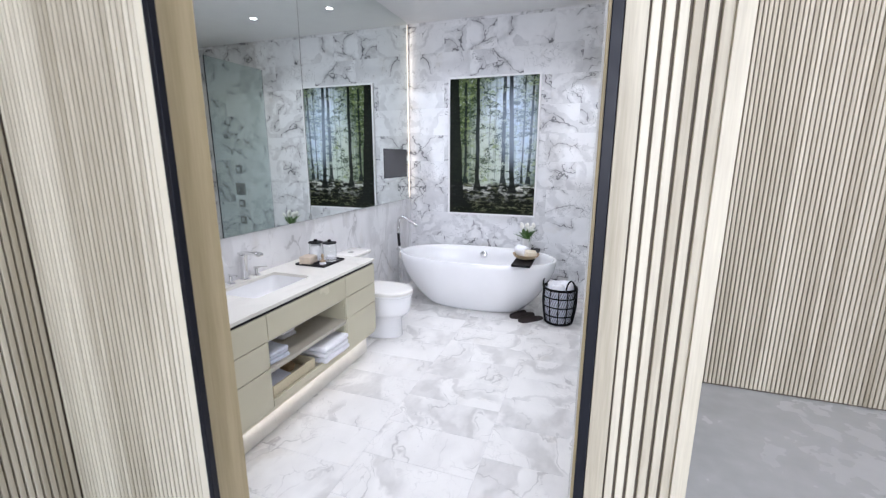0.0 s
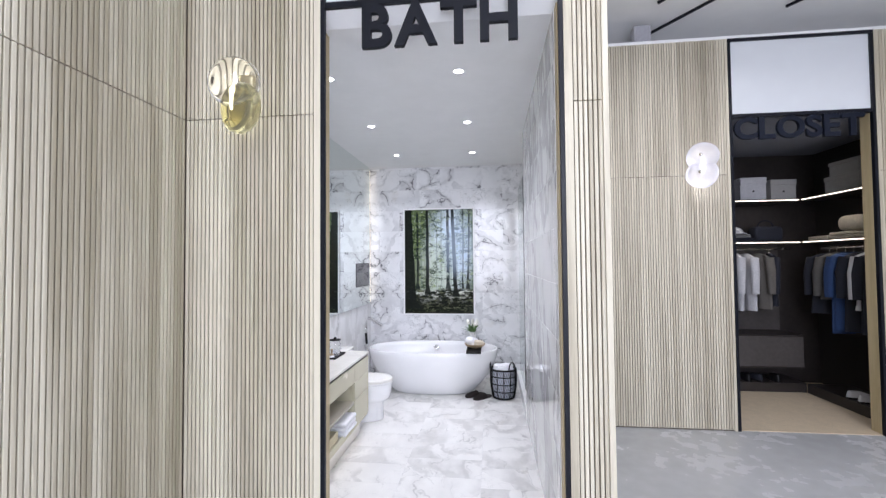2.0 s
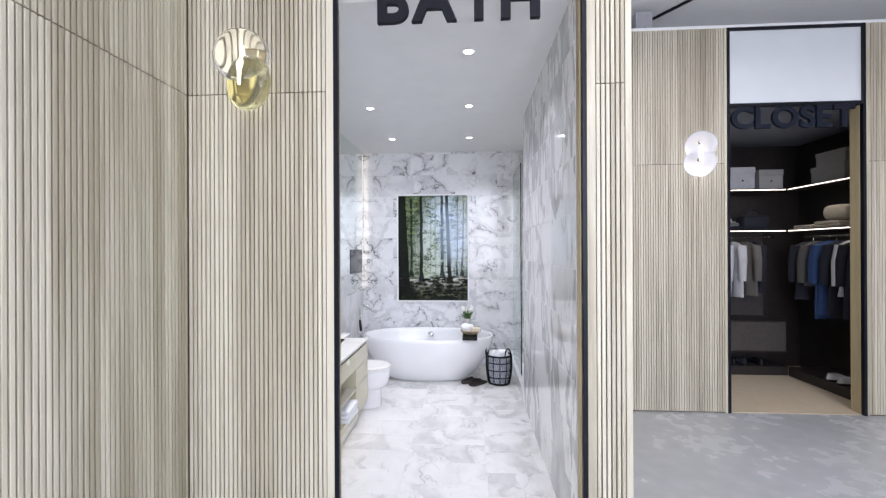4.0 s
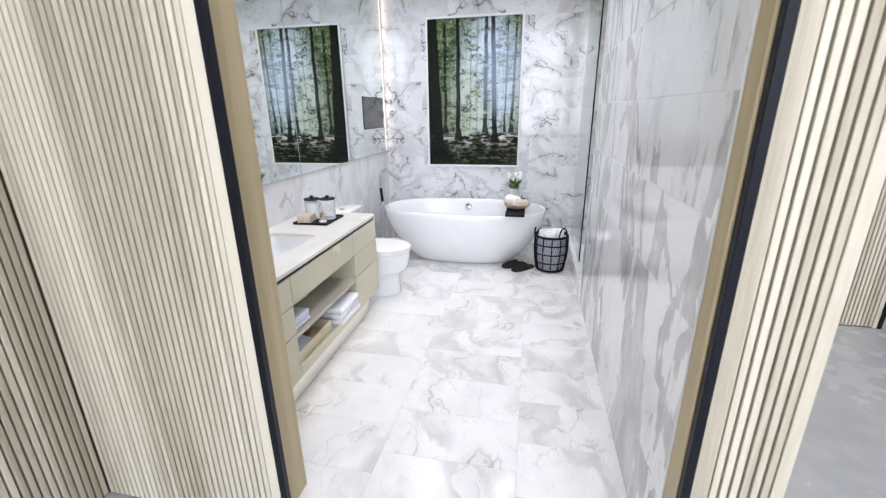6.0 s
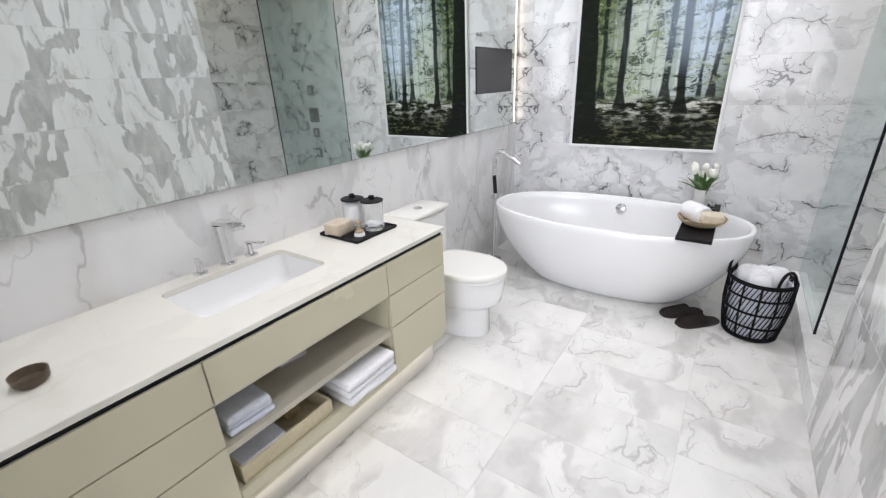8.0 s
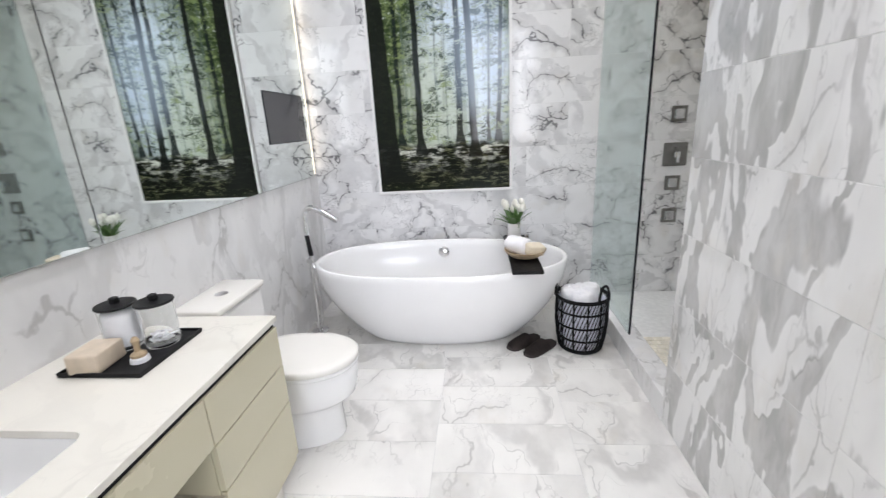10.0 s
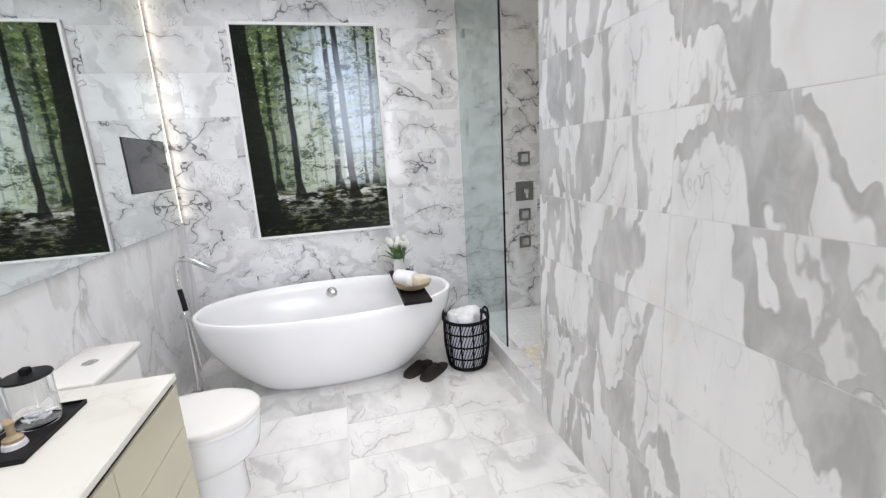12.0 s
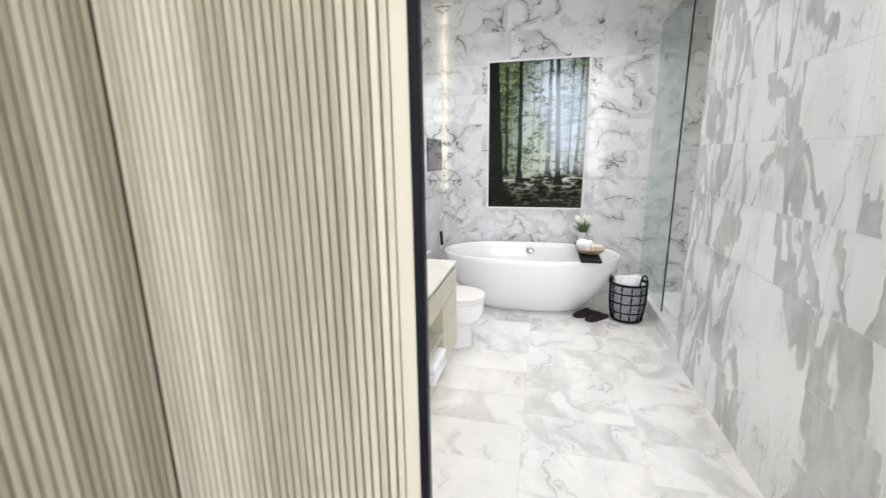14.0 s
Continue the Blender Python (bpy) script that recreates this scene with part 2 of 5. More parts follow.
BOWL_WOOD = plain("pale_wood_bowl", (0.46, 0.35, 0.22), 0.6, 0, 0.3, 50, 0.2)
FELT = plain("dark_felt", (0.065, 0.054, 0.051), 0.95, 0, 0.25, 120, 0.5, 0.15)
LEAF = plain("tulip_leaf", (0.10, 0.20, 0.055), 0.45, 0, 0.4, 30)
PETAL = plain("tulip_petal", (0.86, 0.85, 0.78), 0.5, 0, 0.08, 30)
VASE_WHITE = plain("frosted_vase", (0.78, 0.77, 0.75), 0.35, 0, 0.05, 20)
SCREEN = plain("dark_screen", (0.055, 0.055, 0.06), 0.06, 0, 0.05, 5)
GLASS_CLEAR = glass("clear_glass", (0.98, 0.99, 0.985))
GLASS_SHOWER = glass("shower_glass", (0.75, 0.86, 0.85))
MIRROR = Mat("silvered_mirror", 0.015, 1.0).set("Base Color", (0.81, 0.85, 0.83, 1)).m
LAMP_DISC = glow("lamp_disc", (1.0, 0.97, 0.92), 14)
STRIP = glow("warm_strip", (1.0, 0.91, 0.72), 1.25)
SHELF_STRIP = glow("shelf_strip", (1.0, 0.88, 0.68), 2.6)
CLOSET_DARK = plain("dark_brown_laminate", (0.032, 0.026, 0.024), 0.45, 0, 0.25, 20)
CLOSET_MID = plain("brown_grey_laminate", (0.08, 0.07, 0.066), 0.5, 0, 0.2, 20)
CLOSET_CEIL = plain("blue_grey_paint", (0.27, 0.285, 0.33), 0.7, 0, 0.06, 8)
CARPET = plain("beige_carpet", (0.60, 0.50, 0.355), 0.95, 0, 0.12, 90, 0.5)
BOX_GREY = plain("grey_card_box", (0.36, 0.355, 0.345), 0.8, 0, 0.08)
BOX_DARK = plain("charcoal_box", (0.07, 0.07, 0.075), 0.8, 0, 0.1)
CLOTH_WHITE = plain("white_cotton", (0.56, 0.56, 0.58), 0.95, 0, 0.12, 60, 0.4)
CLOTH_GREY = plain("grey_cotton", (0.22, 0.22, 0.22), 0.95, 0, 0.15, 60, 0.4)
CLOTH_TAUPE = plain("taupe_cotton", (0.13, 0.12, 0.108), 0.95, 0, 0.15, 60, 0.4)
CLOTH_DARK = plain("charcoal_cotton", (0.09, 0.085, 0.08), 0.95, 0, 0.15, 60, 0.4)
CLOTH_BLUE = plain("blue_denim", (0.028, 0.06, 0.16), 0.95, 0, 0.2, 60, 0.4)
CLOTH_NAVY = plain("navy_wool", (0.014, 0.016, 0.026), 0.95, 0, 0.2, 60, 0.4)
CLOTH_BEIGE = plain("beige_knit", (0.62, 0.56, 0.45), 0.95, 0, 0.15, 60, 0.4)
LETTER_GREY = plain("slate_letter", (0.008, 0.011, 0.022), 0.6, spec=0.2)
LETTER = plain("dark_letter", (0.010, 0.011, 0.016), 0.6, spec=0.2)


def concrete():
    m = Mat("polished_concrete", 0.2)
    p = m.position()
    f = m.noise(p, 0.9, 5, 0.6, 0.5) * 0.6 + m.noise(p, 7, 4) * 0.4
    c = m.mix(f.step(0.35, 0.68), (0.415, 0.425, 0.43), (0.52, 0.53, 0.54))
    spots = m.noise(p, 3.1, 4, 0.65).step(0.62, 0.72) * m.noise(p, 24, 3).step(0.45, 0.6)
    m.set("Base Color", m.mix(spots * 0.6, c, (0.52, 0.52, 0.51)))
    m.set("Roughness", f.step(0.3, 0.7, 0.14, 0.34))
    m.bump(m.noise(p, 40, 3), 0.05)
    return m.m


CONCRETE = concrete()


def forest(w, h):
    """A photographic print of a beech wood against the light, with a window glare painted in."""
    m = Mat("forest_print", 0.05)
    x, _, z = m.xyz(m.local())
    u, v = x / w + 0.5, z / h
    p = m.vec(x, 0.0, z)
    wob = m.noise(m.vec(x * 0.4, 0.0, z), 3.0, 3) - 0.5
    leaves = m.noise(p, 26, 6, 0.68, 0.8)
    clump = m.noise(p, 5.0, 4, 0.6, 0.5)
    glowing = ((u - 0.67) * (u - 0.67) * 4.4 + (v - 0.60) * (v - 0.60) * 2.6).step(0.0, 0.9, 1, 0)
    haze = ((u - 0.48) * (u - 0.48) * 7.0 + (v - 0.40) * (v - 0.40) * 6.0).step(0.0, 1.0, 1, 0)
    mist = m.mix(glowing, (0.075, 0.105, 0.045), (0.72, 0.83, 0.93))
    mist = m.mix(haze * 0.78, mist, (0.56, 0.62, 0.50))
    far = m.noise(m.vec(x, 0.0, z * 0.07), 13, 4, 0.7).step(0.52, 0.58)
    mist = m.mix(far * 0.38, mist, (0.08, 0.105, 0.065))
    layer = m.noise(m.vec(x, 0.0, z * 2.6), 4.2, 5, 0.66, 0.7)
    twig = m.noise(m.vec(x, 0.0, z * 1.7), 12, 9, 0.78, 0.7)
    col = m.mix(twig.step(0.49, 0.52) * layer.step(0.42, 0.54) * 0.90, mist, (0.024, 0.042, 0.016))
    col = m.mix(twig.step(0.465, 0.44) * layer.step(0.42, 0.54) * 0.85, col, (0.22, 0.28, 0.11))
    sparkle = m.noise(p, 30, 8, 0.8).step(0.56, 0.59) * layer.step(0.62, 0.48) * v.step(0.30, 0.6)
    col = m.mix(sparkle * 0.6, col, (0.72, 0.78, 0.68))

    def trunk(bottom, top, wb, wt, foot, shade, amount):
        nonlocal col
        centre = v * (top - bottom) + bottom + wob * 0.035
        half = (v * (wt - wb) + wb) * 0.5
        root = v.step(foot, foot + 0.09, wb * 0.45 if amount > 0.8 else 0.0, 0)
        d = (u - centre).absolute() - half - root
        f = d.step(-0.006, 0.006, 1, 0) * v.step(foot - 0.012, foot + 0.012)
        col = m.mix(f * amount, col, shade)

    for b, t, wd in ((0.27, 0.24, .020), (0.47, 0.47, .014), (0.55, 0.53, .012), (0.965, 0.985, .018)):
        trunk(b, t, wd, wd * 0.7, 0.25, (0.10, 0.14, 0.115), 0.5)
    for b, t, wb, wt, ft in ((0.205, 0.20, .034, .026, .23), (0.635, 0.625, .046, .034, .215), (0.89, 0.935, .032, .022, .235), (0.83, 0.845, .018, .014, .24)):
        trunk(b, t, wb, wt, ft, (0.012, 0.017, 0.017), 0.94)
    over = m.noise(m.vec(x, 0.0, z * 1.8), 17, 8, 0.78, 0.7).step(0.52, 0.55) * m.noise(m.vec(x, 0.0, z * 2.6), 5.5, 4, 0.6).step(0.47, 0.55) * v.step(0.25, 0.34)
    col = m.mix(over * 0.8, col, m.mix(glowing, (0.20, 0.26, 0.10), (0.52, 0.60, 0.50)))
    # ground with sun patches
    g = m.noise(m.vec(x, 0.0, z * 3.0), 9, 9, 0.78, 0.6)
    ground = m.mix(g.step(0.49, 0.66), (0.008, 0.010, 0.007), (0.17, 0.18, 0.10))
    sun = m.noise(m.vec(x, 0.0, z * 3.0), 7, 4, 0.6).step(0.47, 0.60) * v.step(0.08, 0.24)
    ground = m.mix(sun * g.step(0.40, 0.52) * 0.9, ground, (0.80, 0.82, 0.72))
    edge = v + (m.noise(p, 12, 4) - 0.5) * 0.05
    col = m.mix(edge.step(0.215, 0.25, 1, 0), col, ground)
    for b, t, wb, wt, ft in ((0.345, 0.335, .052, .034, .185), (0.745, 0.69, .056, .040, .165), (0.085, 0.0, .21, .23, .05)):
        trunk(b, t, wb, wt, ft, (0.010, 0.012, 0.010), 0.97)
    col = m.mix(v.step(0.0, 0.07, 0.75, 0), col, (0.012, 0.016, 0.010))
    beam = glowing * m.noise(m.vec(u * 2.0 + v * 0.6, 0.0, 0.0), 9, 2).step(0.4, 0.7) * v.step(0.3, 0.5)
    # the hall window's blue-white reflection, painted into the print's colour
    painted_glare = ((u - 0.77) * (u - 0.77) * 14.0 + (v - 0.63) * (v - 0.63) * 9.0).step(0.0, 1.0, 0.36, 0)
    col = m.mix(painted_glare, col, (0.62, 0.76, 0.95))
    m.set("Base Color", m.mix(beam * 0.14, col, (0.50, 0.62, 0.78)))
    m.set("Roughness", leaves.step(0.3, 0.7, 0.045, 0.065)).set("Specular IOR Level", 0.20)
    return m.m


# ---- mesh helpers ----


def to_mesh(name, bm, material, smooth=None):
    bmesh.ops.recalc_face_normals(bm, faces=bm.faces)
    me = bpy.data.meshes.new(name)
    bm.to_mesh(me)
    bm.free()
    me.materials.append(material)
    if smooth is not None:
        me.polygons.foreach_set("use_smooth", [True] * len(me.polygons))
        me.set_sharp_from_angle(angle=radians(smooth))
    return me


def part(name, bm, material, parent, label="", smooth=35):
    ob = new(name, to_mesh(name, bm, material, smooth))
    ob.parent = parent
    return tagged(ob, label)


def thing(name, m, label, category, group="", kind=""):
    ob = new(name)
    ob.empty_display_size = 0.1
    ob.matrix_world = m
    return tagged(ob, label, category, group, kind)


def clear(ob):
    """Thin glass that daylight passes."""
    ob.visible_shadow = False
    return ob


def single(name, bm, material, label, category="", kind="", smooth=35, group=""):
    return tagged(new(name, to_mesh(name, bm, material, smooth)), label, category, group, kind)


def add_box(bm, x0, y0, z0, x1, y1, z1, bevel=0.0, seg=1):
    r = bmesh.ops.create_cube(bm, size=1, matrix=Matrix.Translation(((x0 + x1) / 2, (y0 + y1) / 2, (z0 + z1) / 2)) @ Matrix.Diagonal((x1 - x0, y1 - y0, z1 - z0, 1)))
    if bevel:
        es = {e for v in r["verts"] for e in v.link_edges}
        bmesh.ops.bevel(bm, geom=list(es), offset=bevel, segments=seg, profile=0.5, affect="EDGES")
    return bm


def box(x0, y0, z0, x1, y1, z1, bevel=0.0, seg=1):
    return add_box(bmesh.new(), x0, y0, z0, x1, y1, z1, bevel, seg)


def boxes(*rows, bevel=0.0):
    bm = bmesh.new()
    for r in rows:
        add_box(bm, *r, bevel)
    return bm


def rings(rows, close=True, caps=(True, True)):
    """A skin over rows of points."""
    bm = bmesh.new()
    vs = [[bm.verts.new(p) for p in row] for row in rows]
    n = len(vs[0])
    for a, b in zip(vs, vs[1:]):
        for i in range(n if close else n - 1):
            bm.faces.new((a[i], a[(i + 1) % n], b[(i + 1) % n], b[i]))
    if caps[0]:
        bm.faces.new(vs[0][::-1])
    if caps[1]:
        bm.faces.new(vs[-1])
    return bm


def lathe(profile, n=32, caps=(True, True), cx=0.0, cy=0.0):
    return rings([[(cx + r * math.cos(a), cy + r * math.sin(a), z) for a in (2 * math.pi * i / n for i in range(n))] for r, z in profile], caps=caps)


def tube(points, r, n=10, bm=None):
    """A round bar along points."""
    pts = [Vector(p) for p in points]
    rows, side = [], None
    for i, p in enumerate(pts):
        d = (pts[min(i + 1, len(pts) - 1)] - pts[max(i - 1, 0)]).normalized()
        if side is None:
            side = d.orthogonal().normalized()
        side = (side - d * side.dot(d)).normalized()
        up = d.cross(side)
        rr = r[i] if isinstance(r, (list, tuple)) else r
        rows.append([tuple(p + (side * math.cos(a) + up * math.sin(a)) * rr) for a in (2 * math.pi * k / n for k in range(n))])
    if bm is None:
        return rings(rows)
    vs = [[bm.verts.new(q) for q in row] for row in rows]
    for a, b in zip(vs, vs[1:]):
        for i in range(n):
            bm.faces.new((a[i], a[(i + 1) % n], b[(i + 1) % n], b[i]))
    bm.faces.new(vs[0][::-1])
    bm.faces.new(vs[-1])
    return bm


def arc(cx, cz, r, a0, a1, n, y=0.0):
    return [(cx + r * math.cos(radians(a0 + (a1 - a0) * i / n)), y, cz + r * math.sin(radians(a0 + (a1 - a0) * i / n))) for i in range(n + 1)]


TILE_MESHES = {}


def tile_field(parent, name, origin, du, dv, normal, us, vs, tw, th, material, u0=0.0, v0=0.0, shift=0.5, by_row=True, gap=0.0014, thick=0.0015, holes=(), tilt=0.0):
    """Separate tiles over the rectangle us x vs of a plane, cut at its edges; shift: the bond's offset from course to course."""
    o, du, dv, nn = (Vector(a) for a in (origin, du, dv, normal))
    rnd = random.Random(len(TILE_MESHES) + 7)
    frame_m = Matrix((du, dv, nn)).transposed().to_4x4()
    rows = range(-80, 80)
    for i in rows:
        for j in rows:
            a = u0 + i * tw + (shift * tw * (j % 2) if by_row else 0)
            b = v0 + j * th + (0 if by_row else shift * th * (i % 2))
            a0, a1, b0, b1 = max(a, us[0]), min(a + tw, us[1]), max(b, vs[0]), min(b + th, vs[1])
            if a1 - a0 < 0.012 or b1 - b0 < 0.012:
                continue
            if any(a0 > h[0] - 0.01 and a1 < h[1] + 0.01 and b0 > h[2] - 0.01 and b1 < h[3] + 0.01 for h in holes):
                continue
            w, h = round(a1 - a0 - gap, 4), round(b1 - b0 - gap, 4)
            key = (w, h, thick, material.name)
            if key not in TILE_MESHES:
                bm = bmesh.new()
                c = min(0.0012, w / 4)
                lo = [bm.verts.new((sx * w / 2, sy * h / 2, -thick)) for sx, sy in ((-1, -1), (1, -1), (1, 1), (-1, 1))]
                md = [bm.verts.new((sx * w / 2, sy * h / 2, -c)) for sx, sy in ((-1, -1), (1, -1), (1, 1), (-1, 1))]
                hi = [bm.verts.new((sx * (w / 2 - c), sy * (h / 2 - c), 0)) for sx, sy in ((-1, -1), (1, -1), (1, 1), (-1, 1))]
                for p, q in ((lo, md), (md, hi)):
                    for k in range(4):
                        bm.faces.new((p[k], p[(k + 1) % 4], q[(k + 1) % 4], q[k]))
                bm.faces.new(hi)
                TILE_MESHES[key] = to_mesh(name, bm, material)
            ob = new(name, TILE_MESHES[key])
            ob.parent = parent
            place = o + du * ((a0 + a1) / 2) + dv * ((b0 + b1) / 2) + nn * (thick + rnd.uniform(-0.0004, 0.0004))
            ob.matrix_world = Matrix.Translation(place) @ frame_m @ pose(0, 0, 0, rnd.gauss(0, tilt), rnd.gauss(0, tilt), 0)


SLAT_MESHES = {}


def slat_field(parent, origin, du, normal, u0, u1, zs, pitch=0.025, groove=0.0072, depth=0.012):
    """Upright grooved-panel slats, each a piece of its own, in courses of heights zs."""
    o, du, nn = Vector(origin), Vector(du), Vector(normal)
    n = max(1, round((u1 - u0) / pitch))
    w = (u1 - u0) / n
    for z0, z1 in zs:
        key = (round(w, 4), round(z0, 3), round(z1, 3))
        if key not in SLAT_MESHES:
            bm = bmesh.new()
            hw, c = (w - groove) / 2, 0.0012
            prof = [(-hw, 0), (-hw, depth - c), (-hw + c, depth), (hw - c, depth), (hw, depth - c), (hw, 0)]
            lo = [bm.verts.new((x, y, 0)) for x, y in prof]
            hi = [bm.verts.new((x, y, z1 - z0)) for x, y in prof]
            for k in range(5):
                bm.faces.new((lo[k], lo[k + 1], hi[k + 1], hi[k]))
            bm.faces.new(lo[::-1]), bm.faces.new(hi)
            SLAT_MESHES[key] = to_mesh("slat", bm, WOOD)
        turn = Matrix((du, nn, Vector((0, 0, 1)))).transposed().to_4x4()
        for i in range(n):
            ob = new("slat", SLAT_MESHES[key])
            ob.parent = parent
            ob.matrix_world = Matrix.Translation(o + du * (u0 + (i + 0.5) * w) + Vector((0, 0, z0))) @ turn

# ---- large structure ----
LEFT, RIGHT, BACK, CEIL = -2.12, 0.030, 4.775, 3.094
FRONT, HALL = 0.928, 3.122          # faces of the bathroom's front wall and of the wardrobe's wall
SEAM, TOP = 2.538, 3.915
DOOR_L, DOOR_R = -1.283, 0.066
LINING_L, BACK_L, BACK_R = -1.311, FRONT + 0.205, FRONT + 0.092   # recessed lining and the depths of the doorway's two cheeks

bath_floor = single("floor_bath", boxes((LEFT - 0.1, FRONT + 0.02, -0.15, 0.2495, BACK + 0.1, -0.002), (0.25, 3.15, -0.15, 1.35, BACK + 0.1, -0.002)), GROUT, "white marble tiled bathroom floor with grey veins", kind="structure")
hall_floor = single("floor_hall", box(-2.4, -5.2, -0.15, 6.0, FRONT + 0.018, -0.002), CONCRETE, "polished grey concrete hall floor", kind="structure")
single("floor_hall_side", box(0.29, FRONT + 0.019, -0.15, 6.0, HALL + 0.02, -0.002), CONCRETE, "polished grey concrete floor before the wardrobe", kind="structure")
single("floor_closet", box(1.36, HALL + 0.021, -0.15, 4.6, 5.2, 0.004), CARPET, "beige floor of the walk-in wardrobe", kind="structure")

wall_back = single("wall_back", box(LEFT - 0.2, BACK, -0.15, 1.35, BACK + 0.14, CEIL + 0.1), GROUT, "bathroom back wall in white marble tiles with thin grey veins", kind="structure")
wall_left = single("wall_left", box(LEFT - 0.2, BACK_L + 0.001, -0.15, LEFT - 0.05, BACK, CEIL + 0.1), WHITE_PAINT, "bathroom side wall behind the mirror", kind="structure")
single("wall_left_dado", box(LEFT - 0.05, BACK_L + 0.001, -0.01, LEFT, BACK, 1.085, 0.001), MARBLE_SLAB, "pale marble slab facing under the mirror", kind="structure")
wall_right = single("wall_right", box(RIGHT, BACK_R + 0.0005, -0.15, 0.25, 3.245, CEIL + 0.1), GROUT, "bathroom wall in white marble tiles with broad grey bands", kind="structure")
wall_shower_front = single("wall_shower_front", box(0.25, 3.15, -0.15, 1.35, 3.245, CEIL + 0.1), GROUT, "shower wall in marble tiles", kind="structure")
wall_shower_side = single("wall_shower_side", box(1.20, 3.245, -0.15, 1.35, BACK, CEIL + 0.1), GROUT, "shower side wall in marble tiles", kind="structure")
ceiling = single("ceiling", boxes((LEFT - 0.2, FRONT + 0.13, CEIL, 0.2495, BACK + 0.1, CEIL + 0.12), (0.25, 3.15, CEIL, 1.35, BACK + 0.1, CEIL + 0.12)), WHITE_PAINT, "smooth white bathroom ceiling", kind="structure")

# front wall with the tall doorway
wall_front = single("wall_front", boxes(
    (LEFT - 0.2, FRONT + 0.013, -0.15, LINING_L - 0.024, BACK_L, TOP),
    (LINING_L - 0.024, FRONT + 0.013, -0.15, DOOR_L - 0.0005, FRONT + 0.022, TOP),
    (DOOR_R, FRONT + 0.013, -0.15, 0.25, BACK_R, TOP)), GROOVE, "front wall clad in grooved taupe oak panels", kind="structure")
single("wall_front_transom", box(DOOR_L, FRONT + 0.03, 3.178, DOOR_R, FRONT + 0.13, TOP), WHITE_GLOSS, "glossy white panel over the bathroom doorway", kind="structure")
slat_field(wall_front, (0, FRONT + 0.012, 0), (1, 0, 0), (0, -1, 0), LEFT + 0.012, -1.325, ((0.012, SEAM - 0.003), (SEAM + 0.003, TOP)))
slat_field(wall_front, (0, FRONT + 0.012, 0), (1, 0, 0), (0, -1, 0), 0.112, 0.262, ((0.012, SEAM - 0.003), (SEAM + 0.003, TOP)))
for nm, a, b in (("trim_edge_a", -1.325, DOOR_L), ("trim_edge_b", DOOR_R, 0.112), ("trim_edge_c", 0.262, 0.296)):
    single(nm, box(a + 0.001, FRONT - 0.001, 0, b - 0.001, FRONT + 0.0125, TOP, 0.001), WOOD, "plain taupe oak edge strip", kind="structure")
single("trim_frame_a", box(DOOR_L, FRONT - 0.005, 0, DOOR_L + 0.025, FRONT + 0.022, TOP, 0.002), BLACK_TRIM, "black metal doorway trim", kind="structure")
single("trim_frame_b", box(DOOR_R - 0.025, FRONT - 0.005, 0, DOOR_R, FRONT + 0.022, TOP, 0.002), BLACK_TRIM, "black metal doorway trim", kind="structure")
single("trim_frame_top", box(DOOR_L + 0.025, FRONT - 0.005, 3.142, DOOR_R - 0.025, FRONT + 0.02, 3.178, 0.002), BLACK_TRIM, "black metal bar over the doorway", kind="structure")
single("door_jamb_a", box(LINING_L - 0.0235, FRONT + 0.0225, 0, LINING_L, BACK_L, CEIL - 0.001, 0.002), WOOD_EDGE, "warm oak door lining", kind="structure")
single("door_jamb_b", box(DOOR_R - 0.032, FRONT + 0.0225, 0, DOOR_R - 0.0005, BACK_R, CEIL - 0.001, 0.002), WOOD_EDGE, "warm oak door lining", kind="structure")
single("ceiling_door", rings([[(x, FRONT + 0.0205, 3.1425), (x, FRONT + 0.0205, 3.177), (x, FRONT + 0.1295, 3.177), (x, FRONT + 0.1295, CEIL)] for x in (LINING_L, DOOR_R)]), WHITE_PAINT, "white soffit over the doorway", kind="structure")
single("threshold", box(DOOR_L + 0.026, FRONT - 0.01, -0.02, DOOR_R - 0.032, FRONT + 0.04, 0.0015, 0.001), SATIN_STEEL, "thin metal floor threshold", kind="structure")
single("wall_front_inner", box(LEFT, BACK_L + 0.001, 0, LINING_L - 0.026, BACK_L + 0.011, CEIL), MARBLE_SLAB, "marble facing beside the door", kind="structure")
single("wall_return", box(0.2505, FRONT + 0.013, -0.15, 0.296, HALL + 0.012, TOP), WOOD, "taupe oak wall face beside the bathroom", kind="structure")

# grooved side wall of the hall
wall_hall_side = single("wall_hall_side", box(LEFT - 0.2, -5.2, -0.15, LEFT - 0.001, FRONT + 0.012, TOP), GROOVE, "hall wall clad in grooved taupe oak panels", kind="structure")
slat_field(wall_hall_side, (LEFT - 0.001, 0, 0), (0, 1, 0), (1, 0, 0), -2.86, FRONT - 0.002, ((0.012, SEAM - 0.003), (SEAM + 0.003, TOP)))
single("wall_hall_side_plain", box(LEFT - 0.0005, -5.2, 0, LEFT + 0.011, -2.862, TOP), WOOD, "plain taupe oak wall panel", kind="structure")

